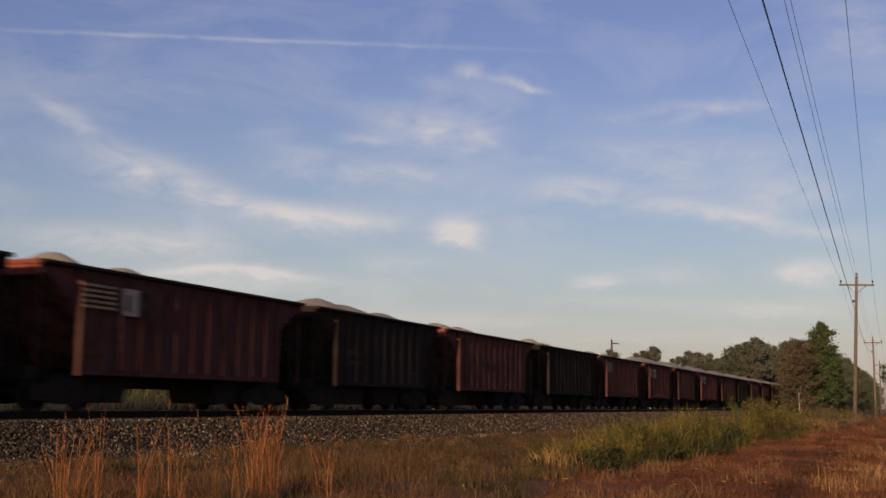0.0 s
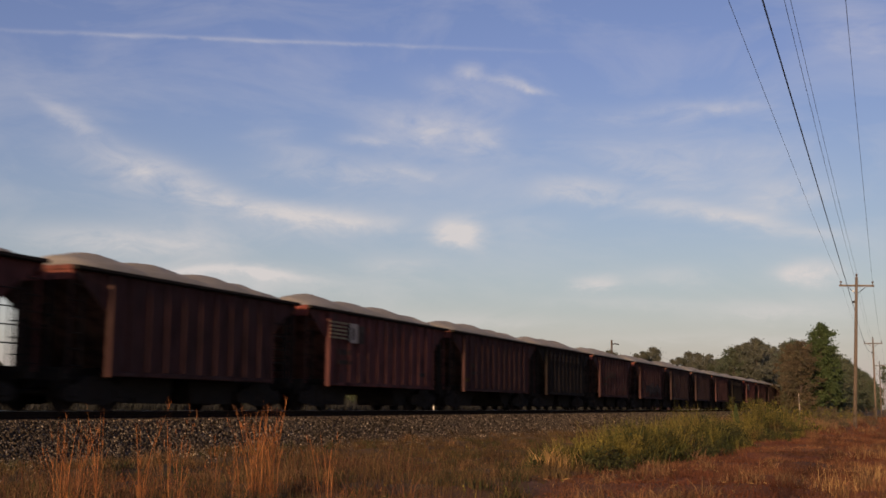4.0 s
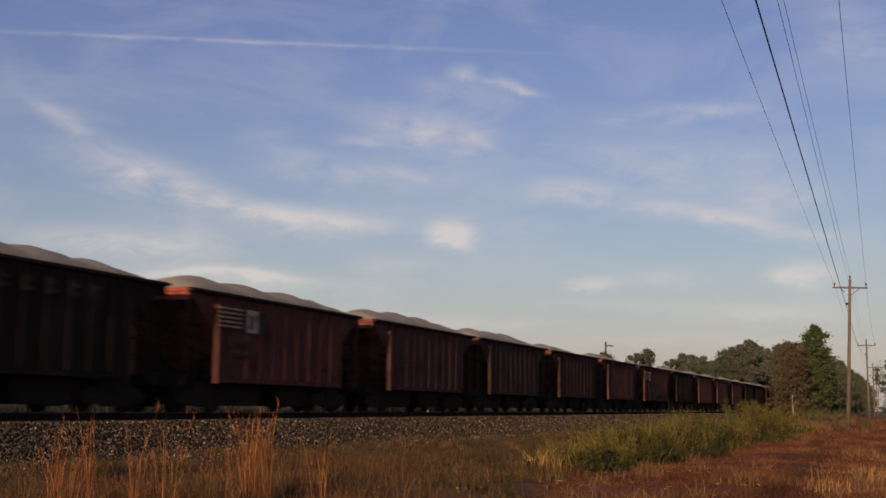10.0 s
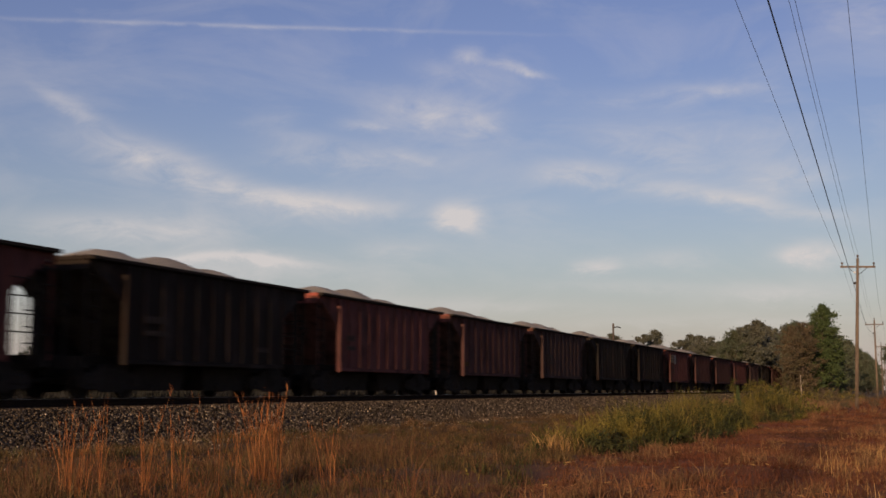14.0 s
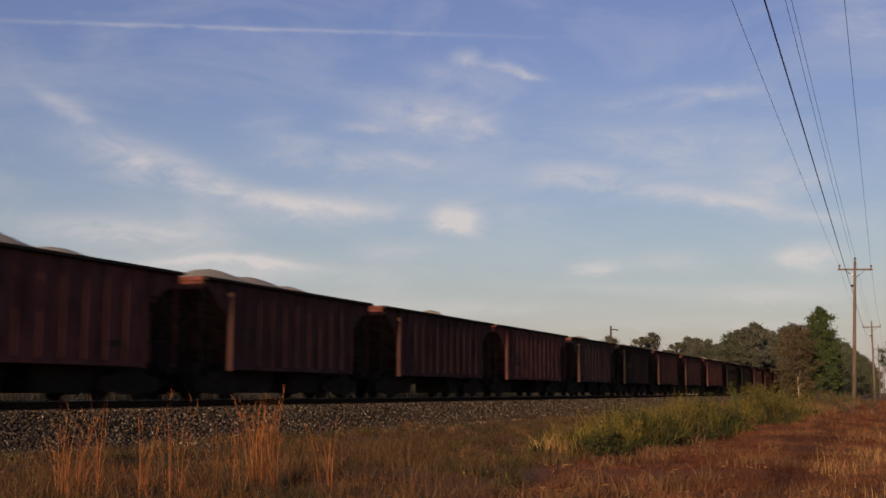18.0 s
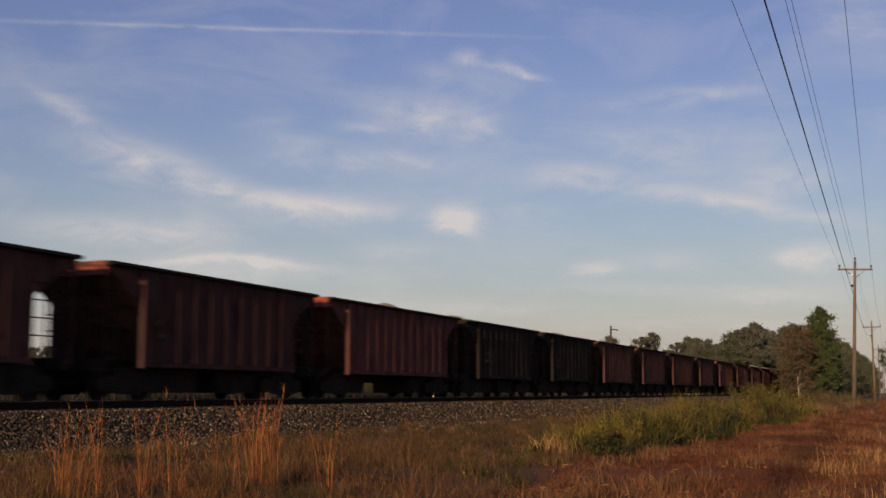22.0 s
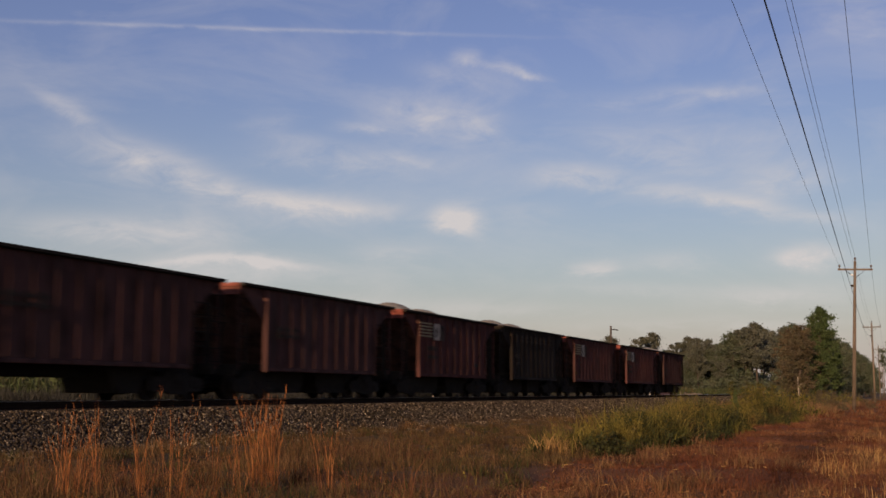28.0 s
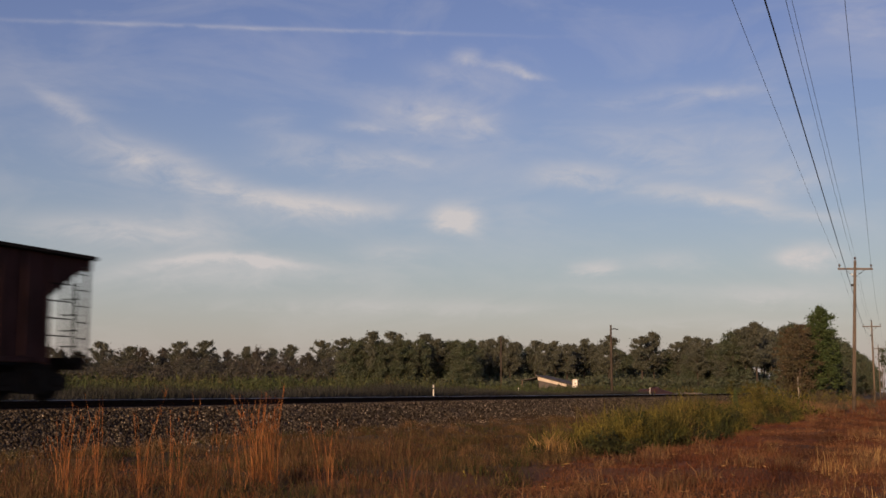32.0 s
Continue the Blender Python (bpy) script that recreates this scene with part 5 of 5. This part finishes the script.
def make_pole():
    pole = thing("utility_pole", "weathered wooden utility pole with one crossarm", "utility pole", "poles beside the track")
    part("shaft", Shape().tube([(0, 0, -0.5), (0, 0, 5), (0, 0, POLE_H)], [0.135, 0.115, 0.085], 14), POLE_WOOD, pole, smooth=True)
    part("crossarm", Shape().box(-1.12, 1.12, 0.10, 0.20, POLE_H - 0.62, POLE_H - 0.50, 0.012), POLE_WOOD, pole)
    for d in (1, -1):
        part("brace", Shape().tube([(0, 0.13, POLE_H - 1.15), (d * 0.6, 0.15, POLE_H - 0.62)], 0.018, 6), BLACK_STEEL, pole)
        ins = Shape().tube([(d * 1.01, 0.15, POLE_H - 0.51), (d * 1.01, 0.15, POLE_H - 0.40), (d * 1.01, 0.15, POLE_H - 0.36), (d * 1.01, 0.15, POLE_H - 0.29), (d * 1.01, 0.15, POLE_H - 0.24)],
                           [0.02, 0.03, 0.075, 0.07, 0.035], 10)
        part("insulator", ins, INSULATOR, pole)
    part("insulator", Shape().tube([(0, 0, POLE_H - 0.02), (0, 0, POLE_H + 0.08), (0, 0, POLE_H + 0.11), (0, 0, POLE_H + 0.20), (0, 0, POLE_H + 0.25)], [0.03, 0.03, 0.08, 0.07, 0.03], 10), INSULATOR, pole)
    part("insulator", Shape().tube([(-0.13, 0, POLE_H - 0.95), (-0.25, 0, POLE_H - 0.95)], 0.05, 8), POST_WHITE, pole, "white porcelain spool")
    part("cable_bracket", Shape().box(-0.24, -0.1, -0.05, 0.05, POLE_H - 1.75, POLE_H - 1.6, 0.01), BLACK_STEEL, pole)
    return pole


first_pole = make_pole()
first_pole.matrix_basis = pose(*POLES[0], 0.05)
for k, (x, y) in enumerate(POLES[1:]):
    copy_thing(first_pole, pose(x, y, 0.05, 0, 2.7 * (k == 0), -3 * (k == 0)))
#  where each wire is held on the first pole and on the leaning second: across and height, then sag, thickness, and across and drop on the rest
WIRES = [("thin bare wire on the outer insulator", -2.06, 8.84, -4.045, 9.94, 0.41, 0.0062, -1.02, 0.24), ("thick black cable", -1.40, 8.60, -3.24, 8.03, 0.03, 0.017, -0.22, 1.68),
         ("thin bare wire", -1.24, 9.64, -3.12, 10.05, 0.40, 0.0062, -0.16, 0.05), ("thin bare wire at the pole top", -1.316, 10.40, -2.966, 10.31, 0.40, 0.0062, 0.0, -0.25),
         ("thin bare wire on the outer insulator", -0.107, 10.41, -2.02, 9.86, 0.39, 0.0068, 1.02, 0.24)]
for label, x0, z0, x1, z1, sag, rad, off, drop in WIRES:
    s = Shape()
    ends = [(x0, POLES[0][1], z0), (x1, POLES[1][1], z1)] + [(x + off, y, 0.05 + POLE_H - drop) for x, y in POLES[2:]]
    for k, (p, q) in enumerate(zip(ends, ends[1:])):
        droop = sag if k == 0 else 0.8
        s.tube([(p[0] + (q[0] - p[0]) * f, p[1] + (q[1] - p[1]) * f, p[2] + (q[2] - p[2]) * f - droop * 4 * f * (1 - f)) for f in (j / 24 for j in range(25))], rad, 6)
    solid("overhead_wire", s, WIRE, label + " strung between the poles", "wire", "overhead wires")

# ---- things across the track ----
lone = thing("service_pole", "lone wooden service pole with a short side arm", "utility pole", at=pose(-25.9, 107.0, 0.5))
part("shaft", Shape().tube([(0, 0, -0.4), (0, 0, 4), (0, 0, 7.15)], [0.12, 0.105, 0.08], 12), BARK, lone, smooth=True)
part("arm", Shape().tube([(0, 0, 6.75), (0.35, 0, 6.8), (0.7, 0, 6.72)], 0.05, 8), BLACK_STEEL, lone)
mast = thing("slender_mast", "slender dark mast standing in the far trees", "mast", at=pose(-78.0, 226.5, 0.6))
part("shaft", Shape().tube([(0, 0, -0.3), (0, 0, 12.2)], [0.16, 0.10], 10), BARK, mast, smooth=True)

shed = thing("shed", "low white shed with a sloping dark roof", "shed", at=pose(-42.3, 143.8, 0.5, 0, 0, 0))
# white panel is the sunlit band; dark front and side stand for shade
part("front_panel", Shape().prism_y([(-2.2, 2.40), (1.6, 1.56), (1.6, 1.84), (-2.2, 2.84)], -0.10, -0.02), SHED_WALL, shed, "sunlit white sloping panel")
part("front_wall", Shape().prism_y([(-2.2, 0.0), (2.2, 0.0), (2.2, 1.72), (-2.2, 2.82)], 0.0, 0.06), SHED_ROOF, shed, "dark sheet for the shaded open front")
part("back_wall", Shape().prism_y([(-2.2, 0.0), (2.2, 0.0), (2.2, 1.75), (-2.2, 2.85)], 5.0, 5.08), SHED_WALL, shed)
part("side_wall", Shape().box(-2.2, -2.12, 0.0, 5.0, 0.0, 2.84), SHED_ROOF, shed, "side wall coloured dark for shade")
part("side_wall", Shape().box(2.12, 2.2, 0.0, 5.0, 0.0, 1.76), SHED_WALL, shed)
part("roof", Shape().prism_y([(-2.5, 2.96), (2.6, 1.68), (2.6, 1.78), (-2.5, 3.06)], -0.3, 5.4), SHED_ROOF, shed)
part("lean_to_roof", Shape().prism_y([(-4.6, 2.35), (-2.25, 2.75), (-2.25, 2.83), (-4.6, 2.43)], 0.2, 5.0), SHED_ROOF, shed)
for yy in (0.35, 4.8):
    part("lean_to_post", Shape().box(-4.5, -4.38, yy - 0.06, yy + 0.06, 0.0, 2.4), POLE_WOOD, shed)

board = thing("notice_board", "upright white board with dark marks on two posts", "sign", at=pose(-37.2, 135.2, 0.5))
part("panel", Shape().box(-0.30, 0.30, -0.04, 0.0, 0.85, 2.40, 0.0), POST_WHITE, board)
for d in (-0.34, 0.34):
    part("post", Shape().box(d - 0.04, d + 0.04, -0.03, 0.03, -0.2, 2.3), POLE_WOOD, board)
for k in range(4):
    part("mark", Shape().box(-0.03, 0.07, -0.047, -0.042, 1.05 + 0.25 * k, 1.2 + 0.25 * k), BLACK_STEEL, board, "dark mark")


def marker(x, y, top, label):
    m = thing("marker_post", label, "marker post", "white marker posts")
    m.matrix_basis = pose(x, y, 0.5)
    part("post", Shape().tube([(0, 0, -0.2), (0, 0, top - 0.56), (0, 0, top - 0.51), (0, 0, top - 0.5)], [0.035, 0.035, 0.03, 0.012], 10), POST_WHITE, m)
    part("band", Shape().tube([(0, 0, top - 0.72), (0, 0, top - 0.66)], 0.038, 10), BLACK_STEEL, m, "dark band")


marker(-24.0, 58.4, 1.78, "white marker post behind the far rail")
marker(-24.3, 116.5, 1.85, "white marker post behind the far rail")
marker(-29.5, 90.0, 1.75, "grey-white marker post in the weeds")


def mound(name, label, x, y, sx, sy, h, material, seed):
    gx, gy = np.meshgrid(np.linspace(-1, 1, 28), np.linspace(-1, 1, 28))
    d = np.clip(1 - gx ** 2, 0, 1) * np.clip(1 - gy ** 2, 0, 1)
    z = h * d ** 0.6 * (0.85 + 0.2 * smooth_noise(gx, gy, 4.0, seed)) - 0.25
    v = np.stack([gx * sx, gy * sy, z], -1).reshape(-1, 3)
    i = np.arange(gx.size).reshape(gx.shape)
    q = np.stack([i[:-1, :-1], i[:-1, 1:], i[1:, 1:], i[1:, :-1]], -1).reshape(-1, 4)
    return solid(name, fast_mesh(name, v, q, material), None, label, "ground", kind="structure", at=pose(x, y, 0.5))


mound("clay_bank", "low bank of dark red clay beside the track", -25.6, 126.0, 2.6, 8.0, 1.75, CLAY, 2.0)
mound("sand_bank", "pale sandy road ramp at the crossing", -28.5, 160.0, 3.2, 6.0, 1.35, SAND, 5.0)

# ---- small pieces, last: ties and loose ballast ----
TIE = Shape().box(-1.3, 1.3, -0.115, 0.115, -0.18, 0.0, 0.0).mesh("tie", TIE_WOOD)
for k in range(220):
    part("tie", TIE, TIE_WOOD, ballast_bed, at=pose(TRACK_X, 8 + 0.52 * k, BED_TOP + 0.012))


def build_stones(name, label, n, material, seed, toe_share, lo, hi):
    r = np.random.default_rng(seed)
    y = 14 + (r.uniform(0, 1, n) ** 2.1) * 150
    x = -19.15 + r.uniform(0, 1, n) * 2.35
    z = np.interp(x, [-19.1, -18.75, -18.35, -17.9, -17.45, -16.7], [BED_TOP, BED_TOP - 0.03, 0.72, 0.42, 0.16, -0.02])
    toe = r.random(n) < toe_share
    x = np.where(toe, -17.4 + r.exponential(0.55, n), x)
    z = np.where(toe, ground_height(x, y) + 0.02, z)
    size = r.uniform(lo, hi, n) * np.interp(y, [14, 50, 160], [1.0, 1.25, 2.4])
    base = np.array([(-1, -1, -1), (1, -1, -1), (1, 1, -1), (-1, 1, -1), (-1, -1, 1), (1, -1, 1), (1, 1, 1), (-1, 1, 1)], float)
    v = base[None] * size[:, None, None] * (1 + r.uniform(-0.5, 0.5, (n, 8, 3)))
    ang = r.uniform(0, math.tau, n)
    tilt = r.uniform(-0.9, 0.9, n)
    c, sn, ct, st = np.cos(ang), np.sin(ang), np.cos(tilt), np.sin(tilt)
    vx = v[..., 0] * c[:, None] - v[..., 1] * sn[:, None]
    vy = v[..., 0] * sn[:, None] + v[..., 1] * c[:, None]
    vz = v[..., 2] * ct[:, None] - vx * st[:, None]
    vx = vx * ct[:, None] + v[..., 2] * st[:, None]
    pts = np.stack([vx + x[:, None], vy + y[:, None], vz + z[:, None]], -1).reshape(-1, 3)
    faces = np.array([(0, 3, 2, 1), (4, 5, 6, 7), (0, 1, 5, 4), (1, 2, 6, 5), (2, 3, 7, 6), (3, 0, 4, 7)])
    q = (np.arange(n)[:, None, None] * 8 + faces[None]).reshape(-1, 4)
    return solid(name, fast_mesh(name, pts, q, material), None, label, "stones", kind="stuff")


build_stones("ballast_stones", "dark grey crushed stones on the ballast slope", 60000, STONE, 88, 0.06, 0.010, 0.026)
build_stones("pale_ballast_stones", "pale crushed stones strewn over the ballast slope", 15000, PALE_STONE, 89, 0.22, 0.008, 0.019)


# ---- what moves ----
def motions():
    # the train rolls at one speed; every car and load goes along the track
    for ob, y in CARS + STONE_LOADS:
        walk(ob, [(t, pose(TRACK_X, y - run(t), RAIL_Z)) for t in range(0, 33, 2)])
    # the wheels roll with it: one turning action, shared by all wheelsets
    sets = [ob for car, _ in CARS for truck in car.children if truck.name.startswith("truck") for ob in truck.children if ob.name.startswith("wheelset")]
    walk(sets[0], [(k / FPS, pose(0, 0, 0, math.degrees(run(k / FPS) / WHEEL_R))) for k in range(32 * FPS + 1)])
    keys = sets[0].animation_data
    for ob in sets[1:]:
        ob.rotation_mode = "QUATERNION"
        ob.animation_data_create()
        ob.animation_data.action = keys.action
        ob.animation_data.action_slot = keys.action_slot
    # the train's wind sways the tall grass
    r = random.Random(5)
    for tuft, x, y in TUFTS:
        z = float(ground_height(x, y))
        a, ph = r.uniform(2.0, 3.5), r.uniform(0, 6)
        rows = []
        for k in range(65):
            t = k * 0.5
            gust = 0.6 + 0.4 * math.sin(0.5 * t + ph)
            rows.append((t, pose(x, y, z, 1.5 * math.sin(2.1 * t + ph), -a * gust * math.sin(1.7 * t + ph * 2) - 1.5, 0)))
        walk(tuft, rows)


motions()
